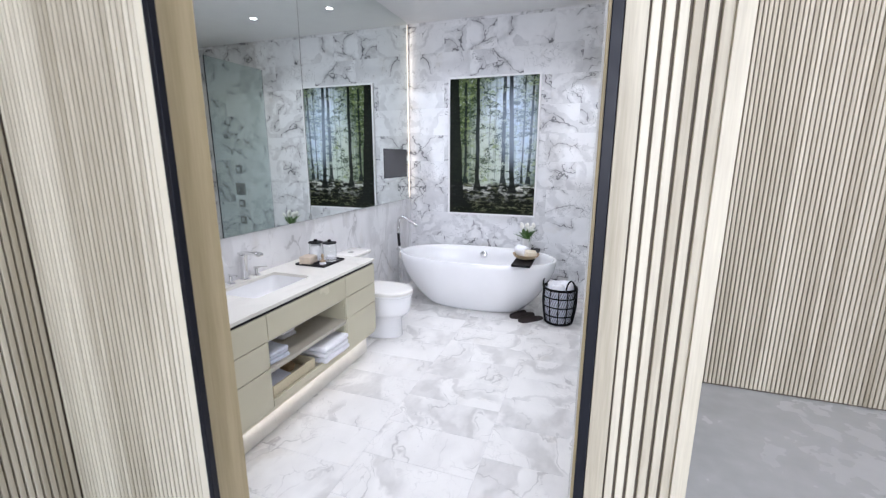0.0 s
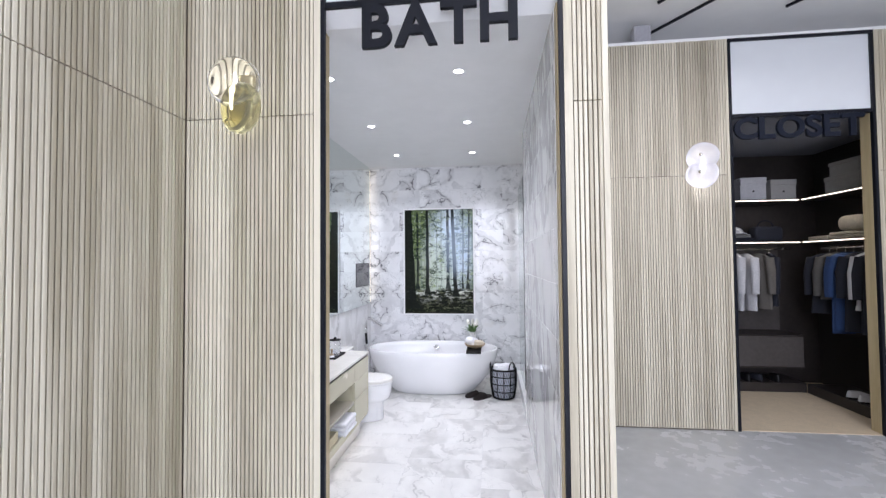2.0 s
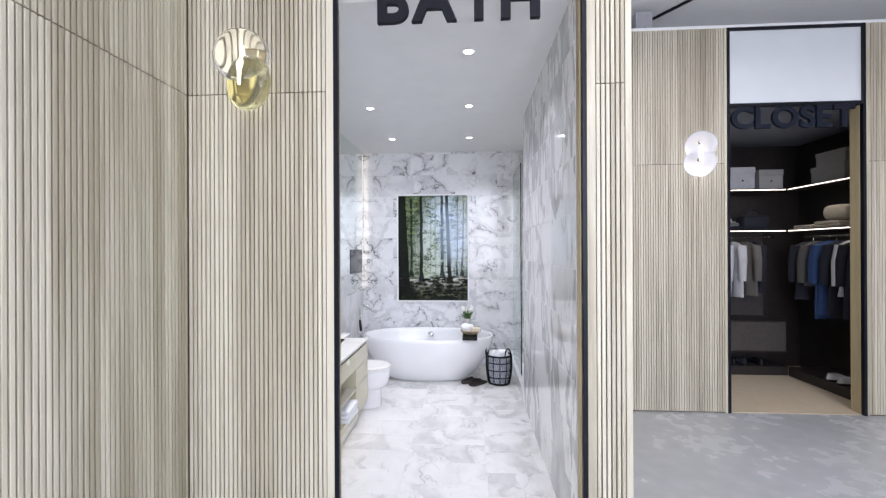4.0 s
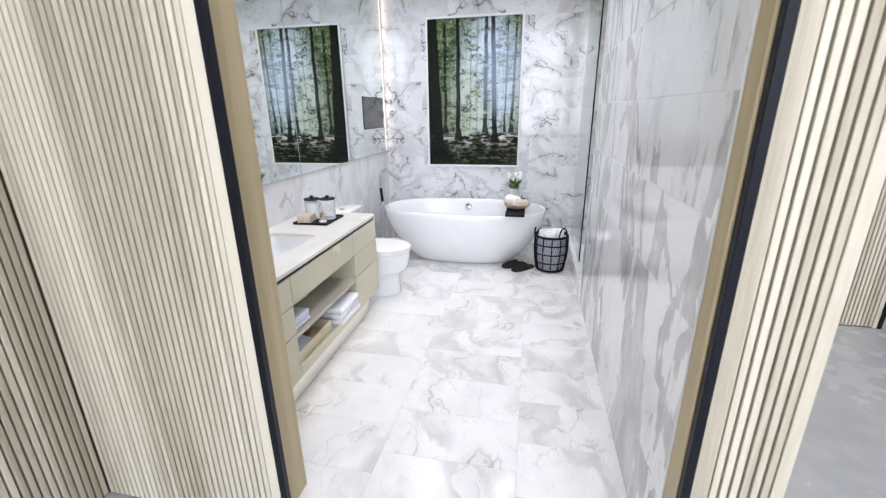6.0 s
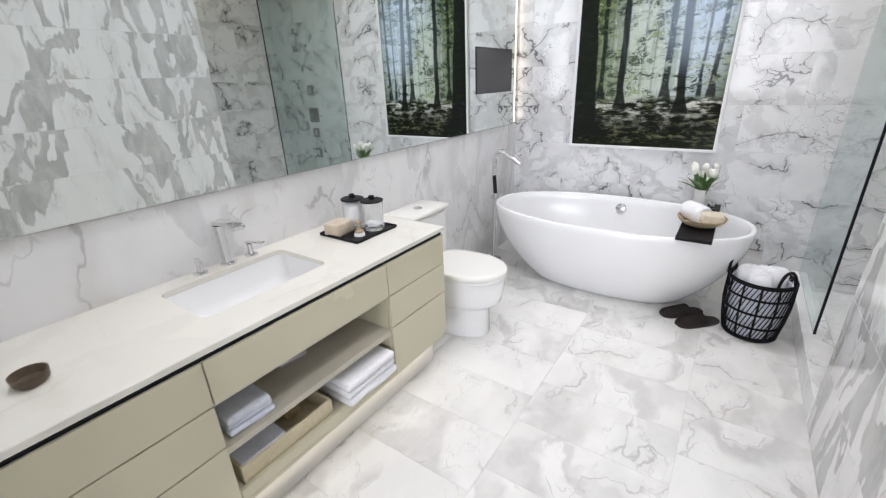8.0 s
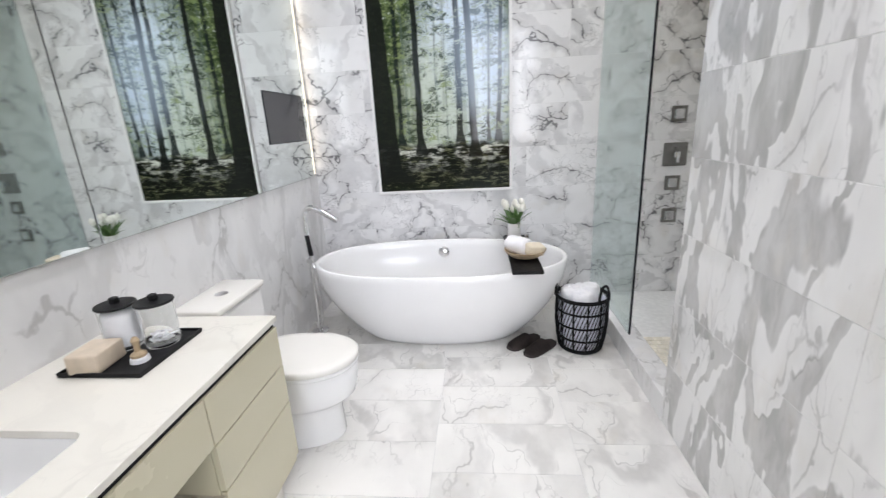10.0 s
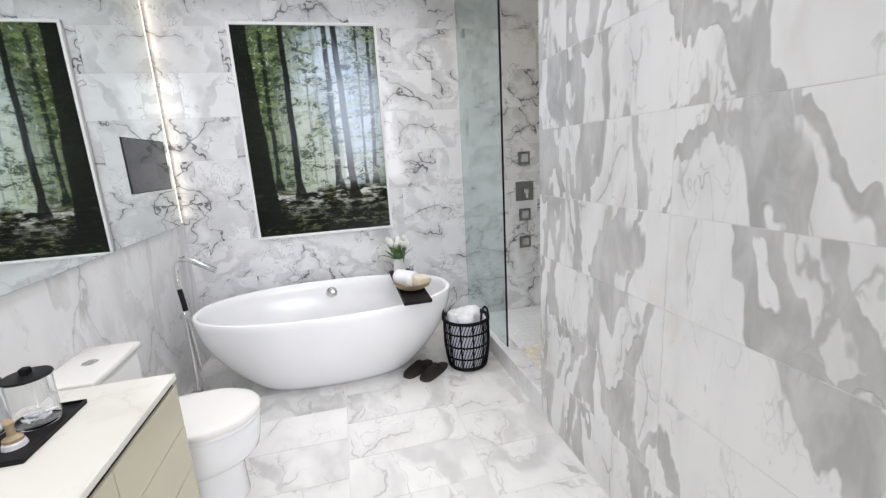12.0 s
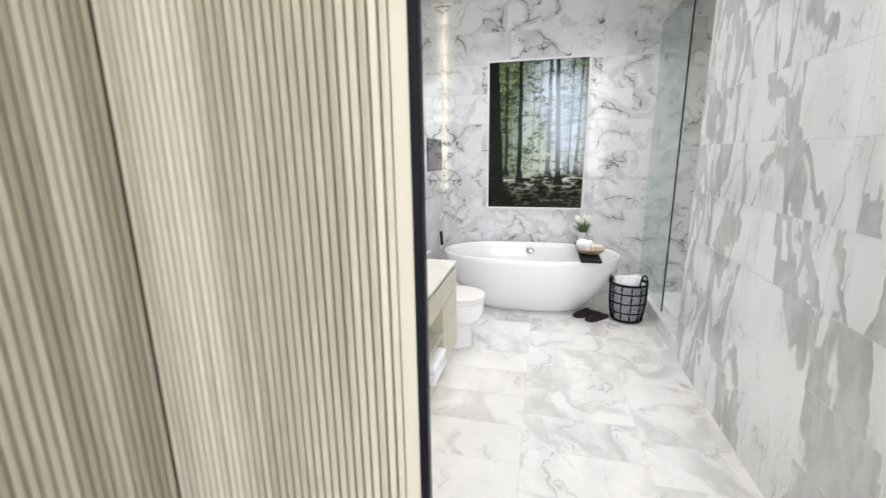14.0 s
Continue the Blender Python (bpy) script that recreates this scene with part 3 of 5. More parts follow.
# wall with the wardrobe opening
CL, CR = 2.092, 3.362
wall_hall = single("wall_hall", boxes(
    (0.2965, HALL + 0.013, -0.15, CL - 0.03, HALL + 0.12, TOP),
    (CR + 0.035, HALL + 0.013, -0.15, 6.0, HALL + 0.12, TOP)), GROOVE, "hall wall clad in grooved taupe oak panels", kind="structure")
for a, b in ((0.31, CL - 0.056), (CR + 0.055, 4.6)):
    slat_field(wall_hall, (0, HALL + 0.012, 0), (1, 0, 0), (0, -1, 0), a, b, ((0.012, SEAM - 0.003), (SEAM + 0.003, TOP)))
single("trim_closet_a", box(CL - 0.055, HALL - 0.003, 0, CL - 0.028, HALL + 0.0128, TOP, 0.001), WOOD, "plain taupe oak edge strip", kind="structure")
single("trim_closet_b", box(CR + 0.03, HALL - 0.003, 0, CR + 0.054, HALL + 0.0128, TOP, 0.001), WOOD, "plain taupe oak edge strip", kind="structure")
single("trim_closet_c", box(CL - 0.027, HALL - 0.01, 0, CL, HALL + 0.03, TOP, 0.002), BLACK_TRIM, "black metal opening trim", kind="structure")
single("trim_closet_d", box(CR, HALL - 0.01, 0, CR + 0.029, HALL + 0.03, TOP, 0.002), BLACK_TRIM, "black metal opening trim", kind="structure")
single("trim_closet_top", box(CL, HALL - 0.008, 3.108, CR, HALL + 0.03, 3.143, 0.002), BLACK_TRIM, "black metal bar over the wardrobe opening", kind="structure")
single("trim_closet_crown", box(CL, HALL - 0.008, TOP - 0.03, CR, HALL + 0.03, TOP, 0.002), BLACK_TRIM, "black metal bar over the white panel", kind="structure")
single("wall_closet_transom", box(CL, HALL + 0.015, 3.143, CR, HALL + 0.1, TOP - 0.03), WHITE_GLOSS, "glossy white panel over the wardrobe opening", kind="structure")
single("door_jamb_c", box(CR, HALL + 0.031, 0.005, CR + 0.03, HALL + 0.145, 3.107, 0.002), WOOD_EDGE, "oak lining of the wardrobe opening", kind="structure")
single("door_jamb_d", box(CL - 0.029, HALL + 0.031, 0.005, CL, HALL + 0.13, 3.107, 0.002), WOOD_EDGE, "oak lining of the wardrobe opening", kind="structure")

# wardrobe room shell
single("wall_closet_back", box(1.36, 4.92, 0, 4.6, 5.05, 3.3), CLOSET_DARK, "dark brown wardrobe back wall", kind="structure")
single("wall_closet_left", box(1.36, HALL + 0.121, 0, 1.46, 4.92, 3.3), CLOSET_DARK, "dark brown wardrobe side wall", kind="structure")
single("wall_closet_right", box(4.1, HALL + 0.121, 0, 4.22, 4.92, 3.3), CLOSET_DARK, "dark brown wardrobe side wall", kind="structure")
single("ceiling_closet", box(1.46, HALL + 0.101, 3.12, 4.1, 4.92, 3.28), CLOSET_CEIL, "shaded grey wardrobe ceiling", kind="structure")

# the hall around and behind
single("wall_hall_end", box(6.0, -5.2, -0.15, 6.15, HALL + 0.2, 4.6), WHITE_PAINT, "white hall wall", kind="structure")
single("wall_hall_front", boxes((-2.4, -5.3, -0.15, -1.5, -5.2, 4.6), (3.9, -5.3, -0.15, 6.0, -5.2, 4.6), (-1.5, -5.3, 3.95, 3.9, -5.2, 4.6), (-1.5, -5.3, -0.15, 3.9, -5.2, 0.3)), WHITE_PAINT, "white hall wall round a wide window", kind="structure")
single("wall_over", boxes((LEFT - 0.2, FRONT + 0.012, TOP, 0.285, FRONT + 0.13, 4.6), (0.285, HALL + 0.6, TOP, 6.0, HALL + 0.7, 4.6), (LEFT - 0.2, -5.2, TOP, LEFT - 0.1, FRONT + 0.012, 4.6)), WHITE_PAINT, "white upper wall above the panels", kind="structure")
single("wall_over_ledge", boxes((0.285, HALL, TOP, 6.0, HALL + 0.599, TOP + 0.03),), WHITE_PAINT, "white ledge on top of the panels", kind="structure")
single("ceiling_hall", box(-2.4, -5.3, 4.20, 6.15, HALL + 0.7, 4.6), WHITE_PAINT, "white hall ceiling", kind="structure")
# black bars stand in for dark shadow-gap lines along the ceiling's bulkhead edges
for tx, ty in ((1.30, 3.64), (1.32, 2.863), (2.61, 3.085)):
    track = thing("ceiling_gap_line", pose(tx, ty, 4.1995, 0, 0, -55.1), "slim black bar drawn for a shadow-gap line of the white hall ceiling", "ceiling track", "hall ceiling tracks")
    part("rail", box(0.0, -0.014, -0.022, 3.6, 0.014, 0.0, 0.002), BLACK_TRIM, track)
    part("end_cap", box(-0.006, -0.016, -0.024, -0.0002, 0.016, 0.0, 0.002), BLACK_TRIM, track)
wall_box = thing("wall_speaker", pose(1.275, HALL + 0.05, TOP + 0.0305), "small grey box on the ledge above the panels", "loudspeaker")
part("body", box(-0.085, 0.0, 0.0, 0.085, 0.12, 0.20, 0.008, 2), plain("grey_case", (0.42, 0.42, 0.45), 0.6), wall_box)
part("grille", box(-0.07, -0.006, 0.015, 0.07, -0.0002, 0.185, 0.002), plain("grey_cloth", (0.36, 0.36, 0.39), 0.9), wall_box)
window = thing("window_1", pose(1.2, -5.13, 0.3), "wide glazed hall window with dark mullions", "window", kind="structure")
for wx in (-2.66, -2.2, -1.5, -0.9, -0.35, 0.3, 0.9, 1.6, 2.66):
    part("window_frame", box(wx - 0.04, -0.04, 0.0, wx + 0.04, 0.04, 3.65, 0.004), BLACK_TRIM, window)

# shower: kerb, glass, tray floor
kerb = single("shower_kerb", box(RIGHT - 0.004, 3.246, -0.01, RIGHT + 0.12, BACK - 0.01, 0.13, 0.003), MARBLE_SLAB, "marble shower kerb", kind="structure")

# ---- things: bathroom ----


def downlight(x, y):
    t = thing("downlight", pose(x, y, CEIL), "small round recessed ceiling downlight, lit", "ceiling light", "bathroom downlights")
    part("bezel", lathe([(0.034, -0.004), (0.046, -0.005), (0.048, 0.001), (0.034, 0.001)], 24, caps=(False, False)), WHITE_PAINT, t)
    part("diffuser", lathe([(0.0335, -0.003), (0.0335, 0.002)], 24), LAMP_DISC, t, "glowing lamp face")


for dx, dy in (*DOWNLIGHTS, SHOWER_LIGHT):
    downlight(dx, dy)

# mirror
mirror = thing("wall_mirror", pose(LEFT, 2.9, 1.09), "wall-wide frameless mirror in two panes above the vanity", "mirror")
for y0, y1 in ((BACK_L + 0.012, 2.742), (2.746, 4.69)):
    part("mirror_pane", box(-0.012, y0 - 2.9, 0.0, 0.015, y1 - 2.9, CEIL - 1.0925, 0.0015), MIRROR, mirror)
part("backing", box(-0.049, BACK_L + 0.012 - 2.9, 0.0, -0.0125, 4.66 - 2.9, CEIL - 1.125), WHITE_PAINT, mirror)
strip = thing("light_strip", pose(LEFT, 4.72, 1.10), "warm glowing vertical light strip in the corner beside the mirror", "light strip")
part("diffuser", box(-0.020, -0.018, 0, 0.006, 0.016, 1.97, 0.003, 2), STRIP, strip, "glowing strip face")
part("channel", boxes((-0.024, -0.024, 0, 0.002, -0.0185, 1.97), (-0.024, 0.0165, 0, 0.002, 0.022, 1.97)), NICKEL, strip)

tv = thing("wall_screen", pose(LEFT + 0.0152, 4.335, 1.518), "dark flat screen set flush in the mirror above the tub", "television")
part("screen", box(0.0, -0.285, -0.155, 0.004, 0.285, 0.155, 0.001), SCREEN, tv)
part("bezel", boxes((0, -0.290, -0.160, 0.005, 0.290, -0.1555), (0, -0.290, 0.1555, 0.005, 0.290, 0.160), (0, -0.290, -0.1555, 0.005, -0.2855, 0.1555), (0, 0.2855, -0.1555, 0.005, 0.290, 0.1555)), BLACK_TRIM, tv)

# forest picture
PW, PH = 1.05, 1.565
picture = thing("picture", pose(-1.087, BACK - 0.0025, 0.914), "large glossy forest photograph in a thin white frame", "picture")
part("print", box(-PW / 2 + 0.02, -0.022, 0.02, PW / 2 - 0.02, -0.014, PH - 0.02), forest(PW, PH), picture, "glossy print of a sunlit beech wood", smooth=None)
part("frame", boxes((-PW / 2, -0.032, 0, PW / 2, 0.0, 0.02), (-PW / 2, -0.032, PH - 0.02, PW / 2, 0.0, PH), (-PW / 2, -0.032, 0.0201, -PW / 2 + 0.02, 0.0, PH - 0.0201), (PW / 2 - 0.02, -0.032, 0.0201, PW / 2, 0.0, PH - 0.0201), bevel=0.002), WHITE_PAINT, picture, "thin white frame")


# bathtub
def oval(cx, cy, a, b, z, n=64, e=2.25):
    pts = []
    for i in range(n):
        t = 2 * math.pi * i / n
        c, s = math.cos(t), math.sin(t)
        pts.append((cx + a * math.copysign(abs(c) ** (2 / e), c), cy + b * math.copysign(abs(s) ** (2 / e), s), z))
    return pts


TUB = (-1.105, 4.17)
tub = thing("bathtub", pose(TUB[0], TUB[1], 0), "white oval freestanding bathtub on the marble floor", "bathtub")
HX, HY, RIM = 0.85, 0.44, 0.565
outer = []
for i in range(15):
    z = i / 14
    k = 1 - (1 - z) ** 1.85
    outer.append(oval(0, 0, 0.505 + (HX - 0.505) * k, 0.20 + (HY - 0.20) * k, RIM * z))
outer.insert(0, oval(0, 0, 0.49, 0.185, 0.0))
outer[1] = oval(0, 0, 0.508, 0.203, 0.008)
rim_rows = [oval(0, 0, HX - 0.004, HY - 0.004, RIM + 0.005), oval(0, 0, HX - 0.014, HY - 0.014, RIM + 0.007), oval(0, 0, HX - 0.026, HY - 0.026, RIM + 0.003)]
inner = []
for i in range(12):
    t = 1 - i / 11
    k = 1 - (1 - t) ** 1.9
    inner.append(oval(0, 0, 0.48 + (HX - 0.03 - 0.48) * k, 0.17 + (HY - 0.03 - 0.17) * k, 0.13 + (RIM - 0.13) * t ** 1.25))
part("shell", rings(outer + rim_rows + inner), ACRYLIC, tub, smooth=60)
part("overflow", lathe([(0.0, 0.016), (0.030, 0.016), (0.041, 0.010), (0.043, -0.012)], 24, caps=(False, True)), CHROME, tub, "round chrome overflow cap").matrix_local = pose(0, 0.397, 0.478, 76, 0, 0)
part("drain", lathe([(0.0, 0.006), (0.03, 0.005), (0.034, 0.0)], 24, caps=(False, True)), CHROME, tub, "chrome drain plug").matrix_local = pose(0, 0, 0.128)

# tub board and what lies on it
BX = -0.552
board = thing("bath_board", pose(BX, 4.17, RIM + 0.0075), "black wooden board laid across the bathtub", "bath tray")
part("plank", box(-0.09, -0.415, 0.0, 0.09, 0.40, 0.022, 0.003), BLACK_WOOD, board)
bowl = thing("bowl", pose(BX + 0.01, 4.02, RIM + 0.030), "shallow pale wooden bowl on the bath board", "bowl")
part("body", lathe([(0.05, 0), (0.09, 0.012), (0.12, 0.035), (0.132, 0.055), (0.128, 0.056), (0.113, 0.037), (0.085, 0.018), (0.0, 0.012)], 36), BOWL_WOOD, bowl)


def folded(name, w, d, h, layers, mat, m, label, cat="towel", group=""):
    t = thing(name, m, label, cat, group)
    for i in range(layers):
        z = i * h / layers
        bm = box(-w / 2, -d / 2, z + 0.001, w / 2 - 0.006 * (i % 2), d / 2 - 0.004 * (i % 3), z + h / layers, 0.42 * h / layers, 3)
        bmesh.ops.subdivide_edges(bm, edges=[e for e in bm.edges if e.calc_length() > 0.05], cuts=3, use_grid_fill=True)
        for v in bm.verts:
            v.co.z += 0.006 * noise.noise(v.co * 9 + Vector((i, 3, 7)))
        part("fold", bm, mat, t, smooth=70)
    return t


def roll(r, ln, mat, m, label, group=""):
    t = thing("rolled_towel", m, label, "towel", group)
    rows = []
    for z, f in ((-ln / 2, 0.80), (-ln / 2 + 0.012, 0.98), (-ln / 4, 1.0), (0, 1.01), (ln / 4, 1.0), (ln / 2 - 0.012, 0.98), (ln / 2, 0.80)):
        rows.append([(r * f * math.cos(a) * (1 + 0.03 * math.sin(3 * a)), r * f * math.sin(a), z) for a in (2 * math.pi * k / 24 for k in range(24))])
    part("roll", rings(rows), mat, t, smooth=60)
    spiral = [(0.82 * r * (1 - k / 40) * math.cos(k * 0.5), 0.82 * r * (1 - k / 40) * math.sin(k * 0.5), ln / 2 + 0.0005) for k in range(36)]
    part("roll_edge", tube(spiral, 0.004, 5), mat, t)
    return t


roll(0.056, 0.16, TOWEL, pose(BX - 0.030, 4.040, RIM + 0.104, 90, 0, 40), "rolled white towel in the wooden bowl")
soap = thing("soap_bar", pose(BX + 0.055, 3.975, RIM + 0.066, 10, 6, 20), "cream soap bar in the wooden bowl", "soap")
part("block", box(-0.056, -0.040, 0.0, 0.056, 0.040, 0.062, 0.010, 3), SOAP_CREAM, soap)
vase = thing("vase", pose(BX - 0.03, 4.34, RIM + 0.030), "small pale frosted vase of white tulips", "vase")
part("body", lathe([(0.0, 0.0), (0.044, 0.0), (0.048, 0.02), (0.042, 0.10), (0.046, 0.150), (0.043, 0.150), (0.039, 0.10), (0.043, 0.012), (0.0, 0.010)], 28, caps=(False, False)), VASE_WHITE, vase, "pale frosted body", 60)
rv = random.Random(4)
for i in range(8):
    a, lean = 2 * math.pi * i / 8 + rv.uniform(-0.3, 0.3), rv.uniform(0.02, 0.07)
    hgt = rv.uniform(0.20, 0.275)
    stem = [(0.012 * math.cos(a) * (1 - q) + (0.012 + lean) * math.cos(a) * q, 0.012 * math.sin(a) * (1 - q) + (0.012 + lean) * math.sin(a) * q, 0.02 + (hgt - 0.02) * q) for q in (0, 0.35, 0.7, 1)]
    tul = part("tulip", tube(stem, 0.003, 6), LEAF, vase, "white tulip on a green stem")
    top = stem[-1]
    bud = lathe([(0.004, -0.004), (0.016, 0.006), (0.022, 0.022), (0.019, 0.038), (0.009, 0.053), (0.002, 0.056)], 10)
    pb = part("bud", bud, PETAL, tul, smooth=60)
    pb.matrix_local = pose(top[0], top[1], top[2], rv.uniform(-15, 15), rv.uniform(-15, 15), 0)


def blade(length, width, lean, turn, curl=0.5):
    bm = bmesh.new()
    left, right = [], []
    for i in range(7):
        q = i / 6
        ww = width * math.sin(math.pi * min(1, 0.12 + q * 0.88)) ** 0.8 + 0.0008
        out = math.sin(lean) * length * q + curl * length * 0.35 * q * q * math.sin(lean)
        up = math.cos(lean) * length * q - curl * length * 0.22 * q * q * q
        left.append(bm.verts.new((out, -ww / 2, up)))
        right.append(bm.verts.new((out + 0.12 * ww, ww / 2, up)))
    for i in range(6):
        bm.faces.new((left[i], left[i + 1], right[i + 1], right[i]))
    bmesh.ops.rotate(bm, verts=bm.verts, cent=(0, 0, 0), matrix=Matrix.Rotation(turn, 3, "Z"))
    bmesh.ops.solidify(bm, geom=bm.faces[:], thickness=0.0009)
    return bm


for i in range(20):
    lf = part("leaf", blade(rv.uniform(0.12, 0.19), rv.uniform(0.020, 0.034), rv.uniform(0.35, 0.95), i * 2.4, 0.6), LEAF, vase, smooth=60)
    lf.matrix_local = pose(0, 0, 0.125)
jar = thing("small_bottle", pose(BX + 0.045, 4.235, RIM + 0.030), "small clear glass bottle on the bath board", "bottle")
clear(part("body", lathe([(0.0, 0), (0.022, 0), (0.024, 0.01), (0.024, 0.05), (0.012, 0.064), (0.012, 0.076), (0.0, 0.076)], 20, caps=(False, False)), GLASS_CLEAR, jar, smooth=60))
part("stopper", lathe([(0.011, 0.077), (0.014, 0.08), (0.014, 0.095), (0.0, 0.098)], 16, caps=(True, False)), CHROME, jar)

# tub filler
filler = thing("tub_filler", pose(-2.02, 4.19, 0), "chrome floor-standing tub filler with hand shower", "faucet")
part("base_plate", lathe([(0.06, 0), (0.06, 0.008), (0.045, 0.014), (0.0, 0.014)], 28, caps=(True, False)), CHROME, filler)
part("riser", tube([(0, 0, 0.012), (0, 0, 0.45), (0, 0, 0.86)] + [(p[0], 0, p[2]) for p in arc(0.06, 0.87, 0.06, 180, 70, 10)] + [(0.235, -0.01, 0.835)], 0.0195, 14), CHROME, filler, "chrome riser with bent spout")
part("hand_shower", tube([(0.03, -0.035, 0.56), (0.02, -0.035, 0.66), (0.008, -0.032, 0.80)], [0.013, 0.014, 0.012], 12), CHROME, filler, "slim chrome hand shower")
part("grip", tube([(0.0255, -0.0352, 0.60), (0.0205, -0.0352, 0.66), (0.0125, -0.0338, 0.745)], 0.0155, 12), BLACK, filler, "black hand shower grip")
part("holder", box(-0.015, -0.045, 0.545, 0.04, 0.0, 0.575, 0.004), CHROME, filler)
part("hose", tube([(0.03, -0.035, 0.56), (0.045, -0.05, 0.40), (0.06, -0.06, 0.18), (0.04, -0.04, 0.05), (0.012, -0.01, 0.02)], 0.007, 8), CHROME, filler, "flexible chrome hose")
part("mixer_lever", tube([(0.0, 0, 0.50), (0.06, 0.0, 0.50)], 0.008, 8), CHROME, filler)

# toilet
toilet = thing("toilet", pose(LEFT + 0.006, 3.14, 0), "white one-piece toilet with closed lid beside the vanity", "toilet")


def egg(x0, x1, w, z, n=40, sq=2.4):
    pts = []
    for i in range(n):
        t = 2 * math.pi * i / n
        c, s = math.cos(t), math.sin(t)
        xm = x0 + (x1 - x0) * 0.52
        rx = (x1 - xm) if c > 0 else (xm - x0)
        ee = 2.0 if c > 0 else 3.2
        pts.append((xm + rx * math.copysign(abs(c) ** (2 / ee), c), w / 2 * math.copysign(abs(s) ** (2 / ee), s), z))
    return pts


part("pedestal", rings([egg(0.08, 0.605, 0.262, 0.0), egg(0.08, 0.61, 0.268, 0.012), egg(0.08, 0.605, 0.264, 0.17), egg(0.08, 0.615, 0.275, 0.19), egg(0.08, 0.65, 0.315, 0.212), egg(0.08, 0.68, 0.345, 0.24), egg(0.08, 0.693, 0.36, 0.29), egg(0.08, 0.70, 0.367, 0.34), egg(0.08, 0.702, 0.37, 0.383), egg(0.09, 0.695, 0.362, 0.39)]), CERAMIC, toilet, smooth=60)
part("seat", rings([egg(0.22, 0.705, 0.375, 0.392), egg(0.215, 0.71, 0.38, 0.397), egg(0.215, 0.71, 0.38, 0.408), egg(0.22, 0.705, 0.372, 0.412)]), CERAMIC, toilet, smooth=60)
part("lid", rings([egg(0.215, 0.71, 0.38, 0.414), egg(0.212, 0.713, 0.384, 0.420), egg(0.212, 0.712, 0.382, 0.432), egg(0.215, 0.709, 0.377, 0.440), egg(0.222, 0.700, 0.364, 0.4435), egg(0.25, 0.66, 0.30, 0.445)]), CERAMIC_CREAM, toilet, "closed cream-white lid", 60)
part("tank", box(0.0, -0.185, 0.30, 0.205, 0.185, 0.705, 0.025, 4), CERAMIC, toilet)
part("tank_lid", box(-0.002, -0.195, 0.707, 0.218, 0.195, 0.738, 0.012, 3), CERAMIC_CREAM, toilet)
part("flush_button", lathe([(0.026, 0), (0.028, 0.003), (0.022, 0.006), (0.0, 0.006)], 24, caps=(True, False)), CHROME, toilet, "round chrome flush button").matrix_local = pose(0.115, 0, 0.738)
for hy in (-0.08, 0.08):
    part("hinge", box(0.19, hy - 0.02, 0.405, 0.22, hy + 0.02, 0.44, 0.006), CERAMIC, toilet)

# vanity
VY0, VY1, VF = 1.165, 2.775, -1.562
vanity = thing("vanity_cabinet", pose(0, 0, 0), "greige lacquered vanity with drawers and an open towel bay", "vanity")
vb = LEFT + 0.004
part("plinth", box(vb, VY0 + 0.02, 0.0, VF - 0.085, VY1 - 0.02, 0.183), COUNTER, vanity, "lit pale plinth")
for b in ((vb, VY0, 0.19, VF - 0.021, VY0 + 0.018, 0.765), (vb, VY1 - 0.018, 0.19, VF - 0.0305, VY1, 0.765), (vb, 1.575, 0.2081, VF - 0.021, 1.593, 0.7649), (vb, 2.357, 0.2081, VF - 0.021, 2.375, 0.7649), (vb, VY0 + 0.0181, 0.19, VF - 0.003, VY1 - 0.0181, 0.208), (vb, VY0 + 0.0181, 0.2081, vb + 0.018, 1.5749, 0.7649), (vb, 1.5931, 0.2081, vb + 0.018, 2.3569, 0.7649), (vb, 2.3751, 0.2081, vb + 0.018, VY1 - 0.0181, 0.7649)):
    part("panel", box(*b, 0.0008), LACQUER, vanity)
for y0, y1 in ((VY0 + 0.001, 1.592), (2.358, VY1)):
    for z0, z1 in ((0.2095, 0.448), (0.452, 0.606), (0.610, 0.760)):
        part("drawer_front", box(VF - 0.020, y0 + 0.0015, z0, VF, y1 - 0.0015, z1, 0.0015), LACQUER, vanity, "handleless greige drawer front")
part("drawer_front", box(VF - 0.020, 1.5945, 0.610, VF, 2.3555, 0.760, 0.0015), LACQUER, vanity, "handleless greige drawer front")
part("bay_roof", box(vb + 0.018, 1.5931, 0.592, VF - 0.0205, 2.3569, 0.6085), LACQUER_IN, vanity)
part("bay_shelf", box(vb + 0.0181, 1.5931, 0.415, VF - 0.006, 2.3569, 0.440, 0.001), LACQUER_IN, vanity, "open shelf")
part("bay_floor", box(vb + 0.0181, 1.5931, 0.2081, VF - 0.0225, 2.3569, 0.240, 0.001), LACQUER_IN, vanity)
part("bay_apron", box(VF - 0.020, 1.5935, 0.2095, VF - 0.001, 2.3565, 0.252, 0.001), LACQUER, vanity)
# matt black strips put the shade of the gap into colour
part("gap_shade_strip", boxes((VF - 0.03, VY0 + 0.004, 0.7605, VF - 0.010, VY1 - 0.004, 0.780), (vb, VY1 - 0.022, 0.7651, VF - 0.0301, VY1 - 0.004, 0.780), (vb, VY0 + 0.004, 0.7651, VF - 0.0301, VY0 + 0.022, 0.780)), BLACK, vanity, "black strips painting the shade of the gap under the top")
part("light_strip", box(VF - 0.080, VY0 + 0.03, 0.1840, VF - 0.074, VY1 - 0.03, 0.1899), STRIP, vanity, "glowing strip under the cabinet")

